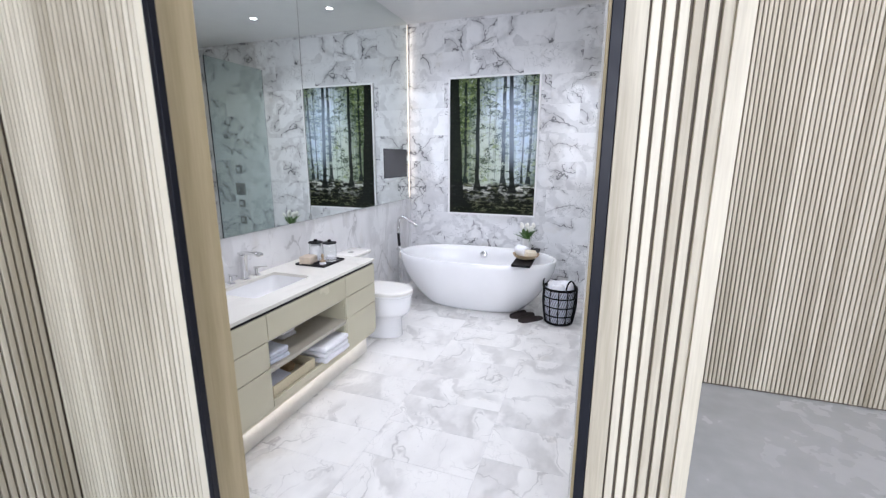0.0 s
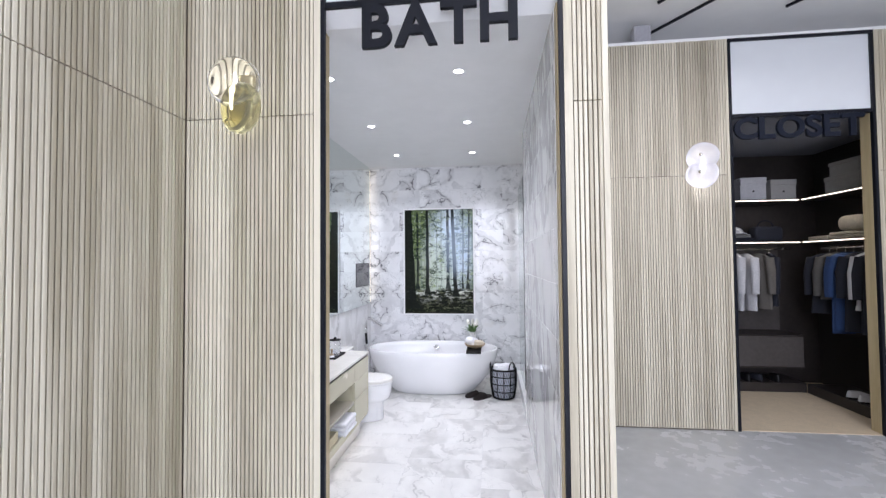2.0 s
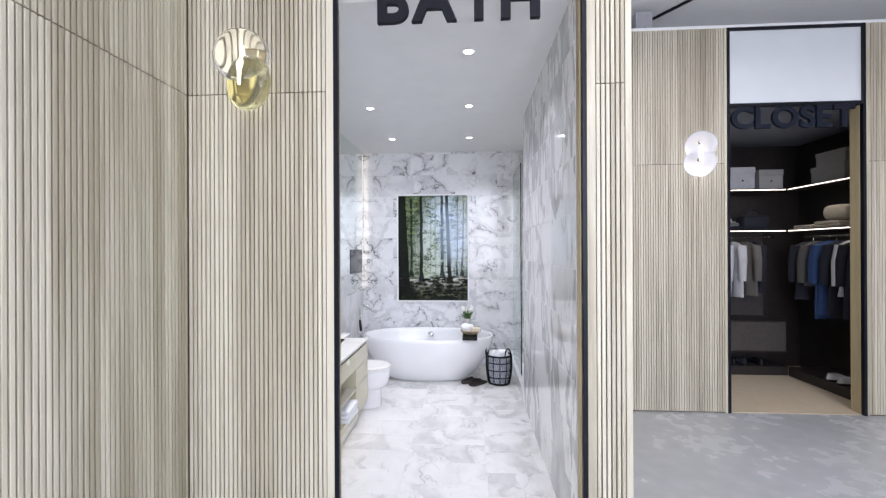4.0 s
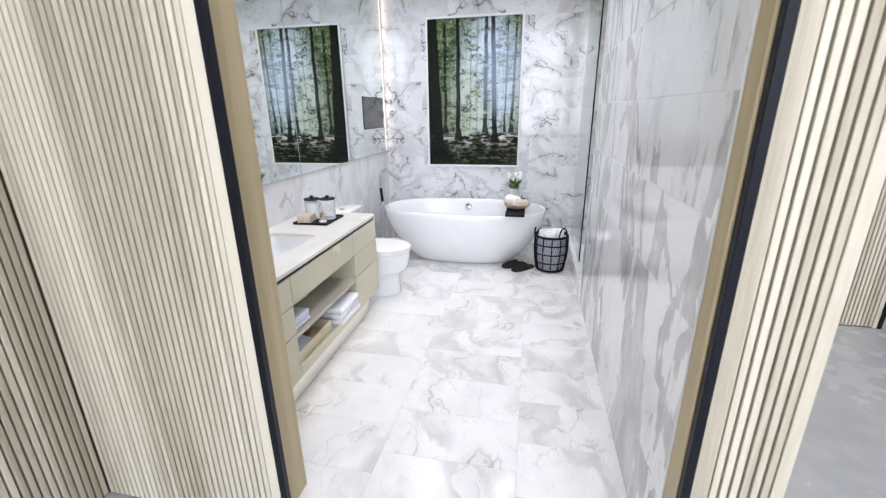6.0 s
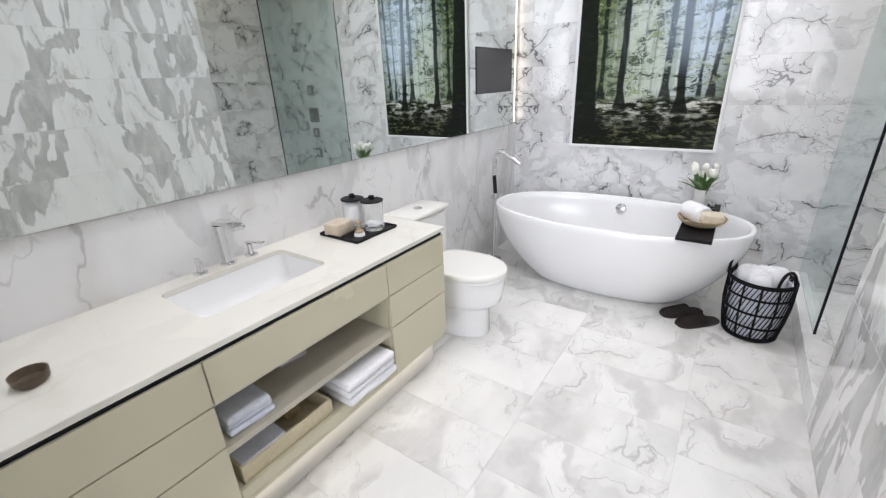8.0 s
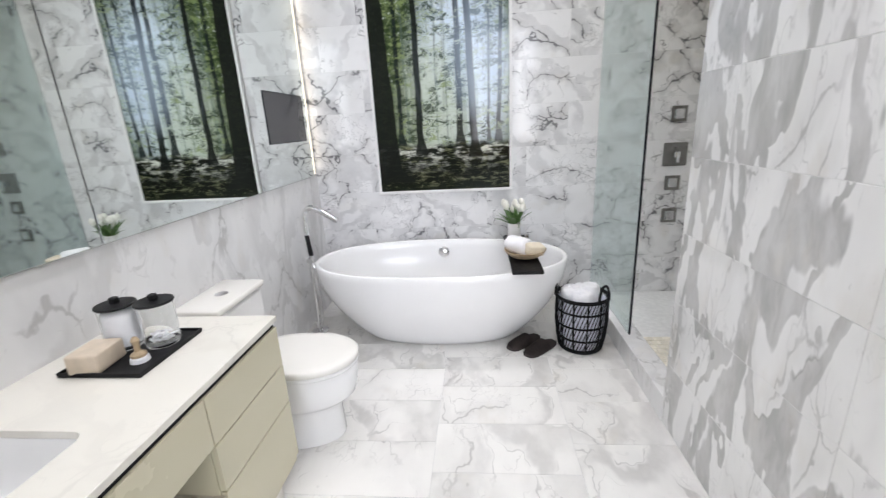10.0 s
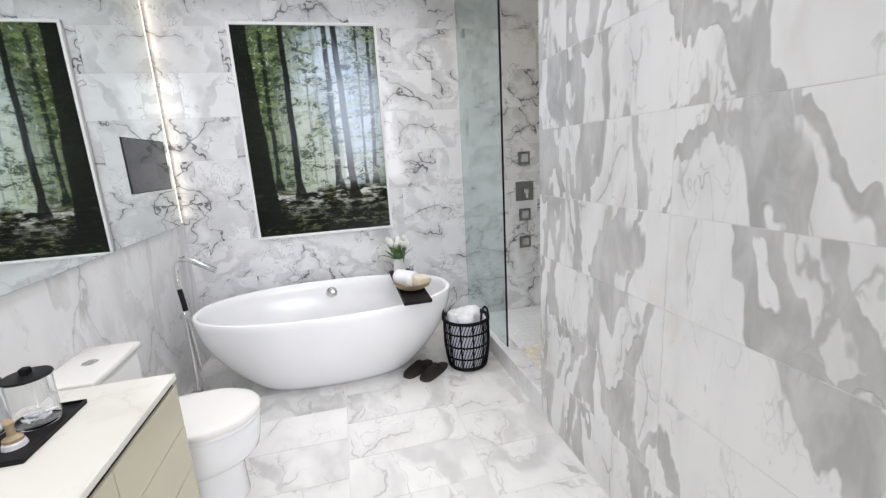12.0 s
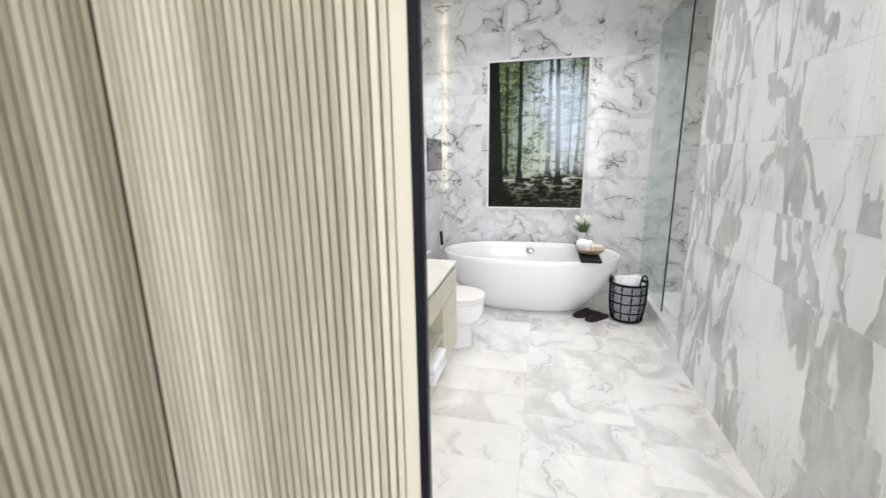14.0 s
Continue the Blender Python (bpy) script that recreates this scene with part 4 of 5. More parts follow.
# worktop with a cut-out for the basin
SX0, SX1, SY0, SY1 = -2.030, -1.718, 1.69, 2.188
top = thing("worktop", pose(0, 0, 0), "white marble vanity worktop with a sunken basin", "worktop")
CT0, CT1, TX0, TX1, TY0, TY1 = 0.7802, 0.80, LEFT + 0.001, VF + 0.002, VY0 - 0.01, VY1 + 0.008


def ring_rect(x0, x1, y0, y1, r, z, n=6):
    pts = []
    for cx, cy, a0 in ((x1 - r, y1 - r, 0), (x0 + r, y1 - r, 90), (x0 + r, y0 + r, 180), (x1 - r, y0 + r, 270)):
        pts += [(cx + r * math.cos(radians(a0 + 90 * k / n)), cy + r * math.sin(radians(a0 + 90 * k / n)), z) for k in range(n + 1)]
    return pts


part("slab", rings([ring_rect(SX0, SX1, SY0, SY1, 0.035, CT0), ring_rect(TX0, TX1, TY0, TY1, 0.003, CT0), ring_rect(TX0, TX1, TY0, TY1, 0.003, CT1 - 0.002), ring_rect(TX0 + 0.002, TX1 - 0.002, TY0 + 0.002, TY1 - 0.002, 0.003, CT1), ring_rect(SX0, SX1, SY0, SY1, 0.035, CT1), ring_rect(SX0, SX1, SY0, SY1, 0.035, CT0)], caps=(False, False)), COUNTER, top)
part("basin", rings([ring_rect(SX0 - 0.012, SX1 + 0.012, SY0 - 0.012, SY1 + 0.012, 0.045, CT0 - 0.001), ring_rect(SX0 + 0.001, SX1 - 0.001, SY0 + 0.001, SY1 - 0.001, 0.036, CT0 - 0.001), ring_rect(SX0 + 0.012, SX1 - 0.012, SY0 + 0.012, SY1 - 0.012, 0.05, 0.70), ring_rect(SX0 + 0.035, SX1 - 0.035, SY0 + 0.035, SY1 - 0.035, 0.05, 0.665), ring_rect(SX0 + 0.13, SX1 - 0.13, SY0 + 0.18, SY1 - 0.18, 0.03, 0.655)], caps=(False, True)), CERAMIC, top, "white undermount basin", 60)
part("drain", lathe([(0.024, 0), (0.026, 0.003), (0.016, 0.005), (0.0, 0.004)], 24, caps=(True, False)), CHROME, top, "chrome basin drain").matrix_local = pose((SX0 + SX1) / 2, (SY0 + SY1) / 2, 0.655)

tap = thing("basin_tap", pose(-2.078, 1.978, 0.80), "chrome three-hole basin tap with flat spout and lever handles", "faucet")


def slab_ring(cx, hx, hy, z, r=0.006):
    return ring_rect(cx - hx, cx + hx, -hy, hy, r, z, 4)


part("body", rings([slab_ring(0.0, 0.017, 0.019, 0.008), slab_ring(0.001, 0.016, 0.018, 0.07), slab_ring(0.003, 0.018, 0.021, 0.15), slab_ring(0.005, 0.020, 0.023, 0.166)]), CHROME, tap, smooth=50)
spout = box(-0.020, -0.024, 0.1662, 0.150, 0.024, 0.184, 0.005, 2)
bmesh.ops.subdivide_edges(spout, edges=[e for e in spout.edges if e.calc_length() > 0.12], cuts=6, use_grid_fill=True)
for v in spout.verts:
    v.co.z += 0.012 * math.sin(max(0.0, v.co.x) / 0.15 * math.pi * 0.62) - 0.20 * max(0.0, v.co.x - 0.09)
part("spout", spout, CHROME, tap, "flat arched spout", 50)
part("base_plate", lathe([(0.031, 0.0), (0.031, 0.005), (0.026, 0.008), (0.0, 0.008)], 28, caps=(True, False)), CHROME, tap)
for hy in (-0.113, 0.103):
    h = part("handle", lathe([(0.013, 0.008), (0.011, 0.03), (0.012, 0.052), (0.0, 0.054)], 20, caps=(True, False)), CHROME, tap, smooth=50)
    h.matrix_local = pose(0, hy, 0)
    part("lever", box(-0.012, -0.009, 0.0542, 0.082, 0.009, 0.0625, 0.003, 2), CHROME, h).matrix_local = pose(0, 0, 0, 0, -4, -16 if hy < 0 else 16)
    part("escutcheon", lathe([(0.027, 0.0), (0.027, 0.005), (0.022, 0.0078), (0.0, 0.0078)], 24, caps=(True, False)), CHROME, tap).matrix_local = pose(0, hy, 0)

# tray with jars, soap and brush
tray = thing("tray", pose(-1.885, 2.53, 0.80), "black rectangular tray on the vanity top", "tray")
part("base", box(-0.125, -0.135, 0.0, 0.125, 0.135, 0.006, 0.001), BLACK, tray)
part("edge", boxes((-0.125, -0.135, 0.0061, -0.121, 0.135, 0.014), (0.121, -0.135, 0.0061, 0.125, 0.135, 0.014), (-0.1209, -0.135, 0.0061, 0.1209, -0.131, 0.014), (-0.1209, 0.131, 0.0061, 0.1209, 0.135, 0.014)), BLACK, tray)


def glass_jar(x, y, fill, label):
    t = thing("storage_jar", pose(x, y, 0.8065), label, "jar", "jars on the vanity tray")
    clear(part("body", lathe([(0.0, 0.0), (0.048, 0.0), (0.051, 0.006), (0.051, 0.135), (0.049, 0.135), (0.0485, 0.008), (0.0, 0.007)], 32, caps=(False, False)), GLASS_CLEAR, t, "clear glass body", 60))
    part("lid", lathe([(0.054, 0.1355), (0.056, 0.139), (0.054, 0.143), (0.0, 0.144)], 32, caps=(True, False)), BLACK, t, "black disc lid")
    part("knob", box(-0.011, -0.011, 0.1435, 0.011, 0.011, 0.164, 0.003), BLACK, t)
    rj = random.Random(int(x * 1000))
    bm = bmesh.new()
    if fill == "wool":
        bm.free()
        bm = lathe([(0.030, 0.0095), (0.044, 0.012), (0.0465, 0.03), (0.0455, 0.05), (0.0465, 0.07), (0.045, 0.09), (0.046, 0.108), (0.038, 0.122), (0.018, 0.128)], 28)
        for v in bm.verts:
            v.co *= 1 - 0.05 * abs(noise.noise(v.co * 70))
        part("cotton_wool", bm, TOWEL, t, "white cotton wool", 60)
    else:
        for i in range(34):
            a, r = rj.uniform(0, 6.28), rj.uniform(0, 0.030)
            b = rj.uniform(0, 6.28)
            c = Vector((r * math.cos(a), r * math.sin(a), rj.uniform(0.016, 0.045)))
            d = Vector((math.cos(b), math.sin(b), rj.uniform(-0.25, 0.25))) * 0.014
            tube([c - d, c + d], 0.003, 5, bm)
        part("cotton_buds", bm, TOWEL, t, "white cotton buds")


glass_jar(-1.945, 2.565, "wool", "clear glass jar of white cotton with a black lid")
glass_jar(-1.835, 2.585, "buds", "clear glass jar of cotton buds with a black lid")
soap = thing("soap_block", pose(-1.935, 2.452, 0.8065, 0, 0, 6), "pale beige block of soap on the tray", "soap")
part("block", box(-0.045, -0.055, 0.0, 0.045, 0.055, 0.058, 0.007, 3), SOAP, soap)
brush = thing("brush", pose(-1.825, 2.475, 0.8065), "small wooden brush standing on its pale bristles", "brush")
part("bristles", lathe([(0.026, 0.0), (0.024, 0.012), (0.020, 0.016)], 20), TOWEL, brush)
part("handle", lathe([(0.021, 0.0162), (0.021, 0.024), (0.009, 0.032), (0.008, 0.05), (0.012, 0.066), (0.006, 0.076), (0.0, 0.077)], 20, caps=(True, False)), BOWL_WOOD, brush)
cup = thing("wooden_cup", pose(-1.79, 1.30, 0.80), "small dark wooden dish on the vanity top", "dish")
part("body", lathe([(0.028, 0), (0.036, 0.01), (0.040, 0.032), (0.037, 0.032), (0.030, 0.012), (0.0, 0.008)], 24, caps=(True, False)), plain("walnut", (0.12, 0.085, 0.055), 0.5, 0, 0.3, 40), cup)

# towels in the open bay
folded("folded_towel", 0.31, 0.29, 0.115, 3, TOWEL, pose(-1.692, 2.20, 0.2405), "stack of folded white towels in the open bay", "towel")
folded("folded_towel", 0.24, 0.16, 0.07, 3, TOWEL_BLUE, pose(-1.705, 1.70, 0.4405), "folded pale towels on the bay shelf", "towel")
folded("folded_towel", 0.22, 0.13, 0.05, 2, TOWEL, pose(-1.86, 1.98, 0.4405), "folded white cloth on the bay shelf", "towel")
crate = thing("storage_crate", pose(-1.735, 1.81, 0.2405), "shallow straw-coloured crate with towels", "basket")
part("bottom", box(-0.15, -0.19, 0, 0.15, 0.19, 0.008), CRATE, crate)
for nm, b in (("side", (-0.15, -0.19, 0.0081, -0.14, 0.19, 0.075)), ("side", (0.14, -0.19, 0.0081, 0.15, 0.19, 0.075)), ("side", (-0.1399, -0.19, 0.0081, 0.1399, -0.18, 0.075)), ("side", (-0.1399, 0.18, 0.0081, 0.1399, 0.19, 0.075))):
    part(nm, box(*b, 0.002), CRATE, crate)
folded("folded_towel", 0.25, 0.19, 0.075, 3, TOWEL_BLUE, pose(-1.735, 1.72, 0.2495, 0, 8, 0), "folded pale blue towel in the crate", "towel")
roll(0.035, 0.18, BASKETRY, pose(-1.77, 1.90, 0.290, 90, 0, 80), "rolled brown bath mitt in the crate")

# towel basket
basket = thing("laundry_basket", pose(-0.190, 3.965, 0), "black woven rattan basket holding white towels", "basket")


def basket_r(z):
    return 0.128 + 0.030 * math.sin(min(1, z / 0.30) * math.pi * 0.62)


part("base", lathe([(0.125, 0.0), (0.130, 0.006), (0.125, 0.014), (0.0, 0.014)], 32, caps=(True, False)), RATTAN, basket)
for z in (0.012, 0.095, 0.185, 0.275, 0.350, 0.362):
    part("hoop", tube([(basket_r(z) * math.cos(a), basket_r(z) * math.sin(a), z) for a in (2 * math.pi * k / 40 for k in range(41))], 0.0085 if z > 0.37 or z < 0.02 else 0.006, 6), RATTAN, basket)
for k in range(12):
    a = 2 * math.pi * k / 12
    part("stake", tube([((basket_r(z) + 0.004) * math.cos(a), (basket_r(z) + 0.004) * math.sin(a), z) for z in (0.01, 0.1, 0.2, 0.28, 0.36)], 0.0055, 6), RATTAN, basket)
for k in range(44):
    a = 2 * math.pi * k / 44
    for z0, z1 in ((0.10, 0.18), (0.19, 0.27), (0.28, 0.347), (0.018, 0.09)):
        part("weave", tube([((basket_r(z) - 0.002) * math.cos(a + s), (basket_r(z) - 0.002) * math.sin(a + s), z) for z, s in ((z0, 0.0), (z1, 0.17))], 0.0032, 4), RATTAN, basket)
part("lining", lathe([(0.05, 0.018), (0.116, 0.02), (basket_r(0.1) - 0.012, 0.10), (basket_r(0.2) - 0.012, 0.20), (basket_r(0.34) - 0.012, 0.34), (basket_r(0.34) - 0.020, 0.34), (0.105, 0.03), (0.05, 0.022)], 32, caps=(False, False)), TOWEL_BLUE, basket, "white towelling seen through the weave", 60)
for a in (160, -50):
    ca, sa = math.cos(radians(a)), math.sin(radians(a))
    pts = [(basket_r(0.38) * ca - sa * 0.05 * math.cos(t), basket_r(0.38) * sa + ca * 0.05 * math.cos(t), 0.352 + 0.105 * math.sin(t)) for t in (math.pi * q / 12 for q in range(13))]
    part("handle", tube(pts, 0.008, 7), RATTAN, basket)
rb = random.Random(9)
for i, (tx, ty, tz) in enumerate(((-0.060, 0.030, 0.250), (0.058, 0.040, 0.257), (0.0, -0.062, 0.247), (0.0, 0.075, 0.242))):
    roll(0.060, 0.29, TOWEL, pose(-0.190 + tx, 3.965 + ty, tz, rb.uniform(-8, 8), rb.uniform(-8, 8), 30 * i), "rolled white towel standing in the basket", "towels in the basket")

# slippers
def slipper(x, y, rz):
    t = thing("slipper", pose(x, y, 0.001, 0, 0, rz), "dark grey felt house slipper by the tub", "slipper", "pair of slippers")

    def outline(z, f=1.0):
        return [(x * (1 + 0.10 * y / 0.14), y, z) for x, y, z in oval(0, 0, 0.052 * f, 0.14 * f, z, 32, 3.0)]

    part("sole", rings([outline(0.0), outline(0.012), outline(0.016, 0.96)]), FELT, t, smooth=60)
    rows = []
    for i in range(7):
        yy = -0.03 + 0.162 * i / 6
        w = 0.056 * max(0.02, 1 - abs(yy / 0.138) ** 3.2) ** 0.32
        rows.append([(w * math.cos(math.pi * k / 10), yy, 0.012 + 0.050 * (1 - 0.45 * i / 6) * math.sin(math.pi * k / 10)) for k in range(11)])
    bm = rings(rows, close=False, caps=(False, False))
    bmesh.ops.solidify(bm, geom=bm.faces[:], thickness=0.005)
    part("upper", bm, FELT, t, smooth=60)


slipper(-0.548, 3.990, 131)
slipper(-0.450, 3.912, 133)

# shower fittings
glass_pane = thing("shower_screen", pose(0.076, 4.32, 0.131), "clear frameless fixed shower glass panel on the kerb", "shower screen")
pane = part("pane", box(-0.005, -0.46, 0.0, 0.005, 0.448, 2.60, 0.001), GLASS_SHOWER, glass_pane, "clear greenish glass pane")
clear(pane)
part("edge_profile", box(-0.006, -0.4655, 0.0, 0.006, -0.4605, 2.60), BLACK_TRIM, glass_pane, "dark polished pane edge")
for z, kind in ((1.416, 0), (1.128, 1), (0.916, 0), (0.666, 0)):
    c = thing("shower_valve", pose(0.64, BACK - 0.0025, z), "square chrome body jet on the shower wall" if kind == 0 else "square chrome shower mixer with lever", "shower fitting", "shower valves")
    s = 0.055 if kind == 0 else 0.085
    part("plate", box(-s, -0.010, -s, s, 0.0, s, 0.003), VALVE, c)
    if kind == 0:
        part("jet_face", box(-s * 0.62, -0.020, -s * 0.62, s * 0.62, -0.0102, s * 0.62, 0.004), CHROME, c)
    else:
        part("lever", boxes((-0.022, -0.045, -0.022, 0.022, -0.0102, 0.022), (-0.010, -0.060, -0.060, 0.010, -0.0452, 0.022), bevel=0.003), CHROME, c)
# ---- things: hall ----


def letters(word, x0, x1, y, z0, z1, depth, name, label, cat, mat):
    """Solid capital letters, each one a piece, scaled to its stretch."""
    sign = thing(name, pose(x0, y, z0), label, cat)
    made, cursor = [], 0.0
    for ch in word:
        cu = bpy.data.curves.new("glyph", "FONT")
        cu.body, cu.size, cu.extrude, cu.offset = ch, 1.0, 0.5, 0.030
        tmp = new("glyph", cu)
        me = bpy.data.meshes.new_from_object(tmp.evaluated_get(bpy.context.evaluated_depsgraph_get()))
        bpy.data.objects.remove(tmp)
        xs, ys = [v.co.x for v in me.vertices], [v.co.y for v in me.vertices]
        lo, hi = min(xs), max(xs)
        made.append((me, cursor - lo, lo, min(ys), max(ys)))
        cursor += hi - lo + 0.05
    cursor -= 0.05
    k = (x1 - x0) / cursor
    for me, shift, lo, y0, y1 in made:
        for v in me.vertices:
            x, yy, zz = v.co
            v.co = ((x + shift) * k, zz * depth, (yy - y0) / (y1 - y0) * (z1 - z0))
        me.flip_normals()
        me.materials.clear()
        me.materials.append(mat)
        ob = new("letter", me)
        ob.parent = sign
    return sign


letters("BATH", -1.038, -0.172, FRONT + 0.005, 2.895, 3.1415, 0.03, "bath_sign", "dark block letters hanging from the bathroom door bar", "sign", LETTER)
letters("CLOSET", CL + 0.02, CR - 0.07, HALL + 0.01, 2.885, 3.1075, 0.03, "closet_sign", "dark block letters hanging from the wardrobe bar", "sign", LETTER_GREY)


def globe_mesh():
    """A flattened hollow glass globe with fine moulded ribs."""
    prof = [(0.142 * math.sin(math.pi * q / 16), -0.142 * math.cos(math.pi * q / 16)) for q in range(17)]
    prof[0], prof[-1] = (0.0, -0.142), (0.0, 0.142)
    bm = lathe(prof, 32, caps=(False, False))
    bmesh.ops.remove_doubles(bm, verts=bm.verts, dist=0.0005)
    bmesh.ops.scale(bm, vec=(1, 0.48, 1), verts=bm.verts)
    for v in bm.verts:
        v.co *= 1 + 0.012 * math.sin(28 * math.atan2(v.co.x, v.co.z))
    bmesh.ops.recalc_face_normals(bm, faces=bm.faces)
    bmesh.ops.solidify(bm, geom=bm.faces[:], thickness=0.005)
    return bm


def sconce(x, y, z, label, globes, core):
    t = thing("wall_lamp", pose(x, y, z), label, "wall lamp", "hall wall lamps")
    part("plate", box(-0.03, -0.012, -0.12, 0.03, 0.0, 0.12, 0.012, 3), BRASS, t, "satin brass back plate")
    part("arm", tube([(0, -0.012, 0.0), (0, -0.07, 0.0)], 0.012, 10), NICKEL, t)
    part("stem", tube([(0, -0.075, -0.09), (0, -0.075, 0.09)], 0.010, 10), NICKEL, t)
    part("lamp_core", lathe([(0.0, -0.105), (0.009, -0.10), (0.012, -0.03), (0.020, 0.0), (0.012, 0.03), (0.009, 0.10), (0.0, 0.105)], 14, caps=(False, False)), core, t, "glowing lamp core").matrix_local = pose(0, -0.095, 0)
    for dx, dz, turn, mat, note in globes:
        g = clear(part("globe", globe_mesh(), mat, t, note, 80))
        g.matrix_local = pose(dx, -0.095, dz, 0, 0, turn)
        if mat is GLOBE_FROST:
            part("screw_cap", lathe([(0.017, 0.0), (0.017, 0.010), (0.010, 0.014), (0.0, 0.014)], 18, caps=(True, False)), NICKEL, g, "small metal cap").matrix_local = pose(-0.01, -0.068, 0.01, 90, 0, 0)


def globe_glass(name, colour, rough, emit, ior=1.45):
    m = glass(name, colour, rough)
    b = m.node_tree.nodes["Principled BSDF"]
    b.inputs["Emission Color"].default_value, b.inputs["Emission Strength"].default_value = (1.0, 0.985, 0.97, 1), emit
    b.inputs["IOR"].default_value = ior
    return m


GLOBE_CLEAR = globe_glass("clear_globe_glass", (0.99, 0.985, 0.95), 0.06, 0.008, 1.14)
GLOBE_AMBER = globe_glass("amber_globe_glass", (0.93, 0.90, 0.66), 0.10, 0.015, 1.20)
GLOBE_FROST = globe_glass("frosted_globe_glass", (0.97, 0.97, 1.0), 0.50, 0.015)
sconce(-1.735, FRONT - 0.001, 2.645, "double glass globe wall lamp, one globe clear and one amber, lit", ((-0.010, 0.060, 12, GLOBE_CLEAR, "clear glass globe"), (0.030, -0.090, -20, GLOBE_AMBER, "pale amber glass globe")), glow("lamp_core_bright", (1.0, 0.97, 0.86), 1.6))
sconce(1.755, HALL - 0.001, 2.62, "double frosted white glass globe wall lamp, lit", ((0.004, 0.085, -28, GLOBE_FROST, "frosted white globe"), (-0.004, -0.085, -28, GLOBE_FROST, "frosted white globe")), glow("lamp_core_dim", (1.0, 0.985, 0.97), 0.45))

# ---- things: wardrobe ----
back_unit = thing("wardrobe_unit", pose(1.46, 4.45, 0), "dark brown open wardrobe with shelves, rail and drawers", "wardrobe")
part("base", box(0.0, 0.0, 0.005, 2.14, 0.469, 0.12), CLOSET_DARK, back_unit)
for z in (1.885, 2.425):
    part("shelf", box(0.0, 0.0, z, 2.14, 0.469, z + 0.03, 0.001), CLOSET_DARK, back_unit)
    part("light_strip", box(0.01, -0.006, z + 0.008, 2.12, -0.0005, z + 0.019), SHELF_STRIP, back_unit, "glowing shelf light strip")
part("shoe_shelf", box(0.0, 0.0, 0.30, 2.14, 0.469, 0.32), CLOSET_DARK, back_unit)
for i in range(2):
    part("drawer_front", box(0.02 + i * 1.06, -0.004, 0.325 + 0.0, 1.06 + i * 1.06, 0.015, 0.70, 0.002), CLOSET_MID, back_unit)
part("drawer_box", box(0.01, 0.0155, 0.3205, 2.13, 0.469, 0.72), CLOSET_DARK, back_unit)
part("back_panel", box(0.0, 0.455, 0.7205, 2.14, 0.469, 1.8845), CLOSET_MID, back_unit)
part("hanging_rail", tube([(0.0, 0.22, 1.82), (2.14, 0.22, 1.82)], 0.013, 10), NICKEL, back_unit)
side_unit = thing("wardrobe_unit", pose(3.605, 3.30, 0), "dark brown open wardrobe along the side wall", "wardrobe")
part("base", box(0.0, 0.0, 0.005, 0.49, 1.14, 0.12), CLOSET_DARK, side_unit)
for z in (1.885, 2.425):
    part("shelf", box(0.0, 0.0, z, 0.49, 1.14, z + 0.03, 0.001), CLOSET_DARK, side_unit)
    part("light_strip", box(-0.006, 0.01, z + 0.008, -0.0005, 1.13, z + 0.019), SHELF_STRIP, side_unit, "glowing shelf light strip")
part("hanging_rail", tube([(0.22, 0.0, 1.82), (0.22, 1.14, 1.82)], 0.013, 10), NICKEL, side_unit)
part("back_panel", box(0.475, 0.0, 0.1205, 0.489, 1.14, 1.8845), CLOSET_DARK, side_unit)


def garment(x, y, rz, w, length, mat, label, seed):
    """A shirt or jacket on its hanger, seen edge-on or flat, with hanging folds."""
    t = thing("garment", pose(x, y, 1.82, 0, 0, rz), label, "clothes", "hanging clothes")
    rg = random.Random(seed)
    rows = []
    for z, ww, th in ((-0.055, 0.10, 0.035), (-0.075, 0.55, 0.06), (-0.11, 0.95, 0.075), (-0.18, 1.0, 0.085), (-0.40, 0.93, 0.085), (-0.65 * length / 0.8, 0.95, 0.09), (-length, 1.0, 0.095)):
        ph = rg.uniform(0, 6)
        rows.append([((w / 2 * ww) * math.cos(a), th / 2 * math.sin(a) * (1 + 0.35 * math.sin(5 * a + ph)) + 0.006 * math.sin(3 * a + 9 * z), z) for a in (2 * math.pi * k / 28 for k in range(28))])
    part("body", rings(rows), mat, t, smooth=70)
    for sg in (-1, 1):
        part("sleeve", tube([(sg * w * 0.44, 0.0, -0.12), (sg * w * 0.53, 0.01, -0.30), (sg * w * 0.54, 0.015, -0.58)], [0.055, 0.052, 0.042], 10), mat, t, smooth=70)
    part("hanger", tube([(0, 0, 0.012), (0.012, 0, 0.024), (0.02, 0, 0.008), (0.006, 0, -0.02), (0, 0, -0.055)], 0.003, 6), NICKEL, t, "wire hanger hook")


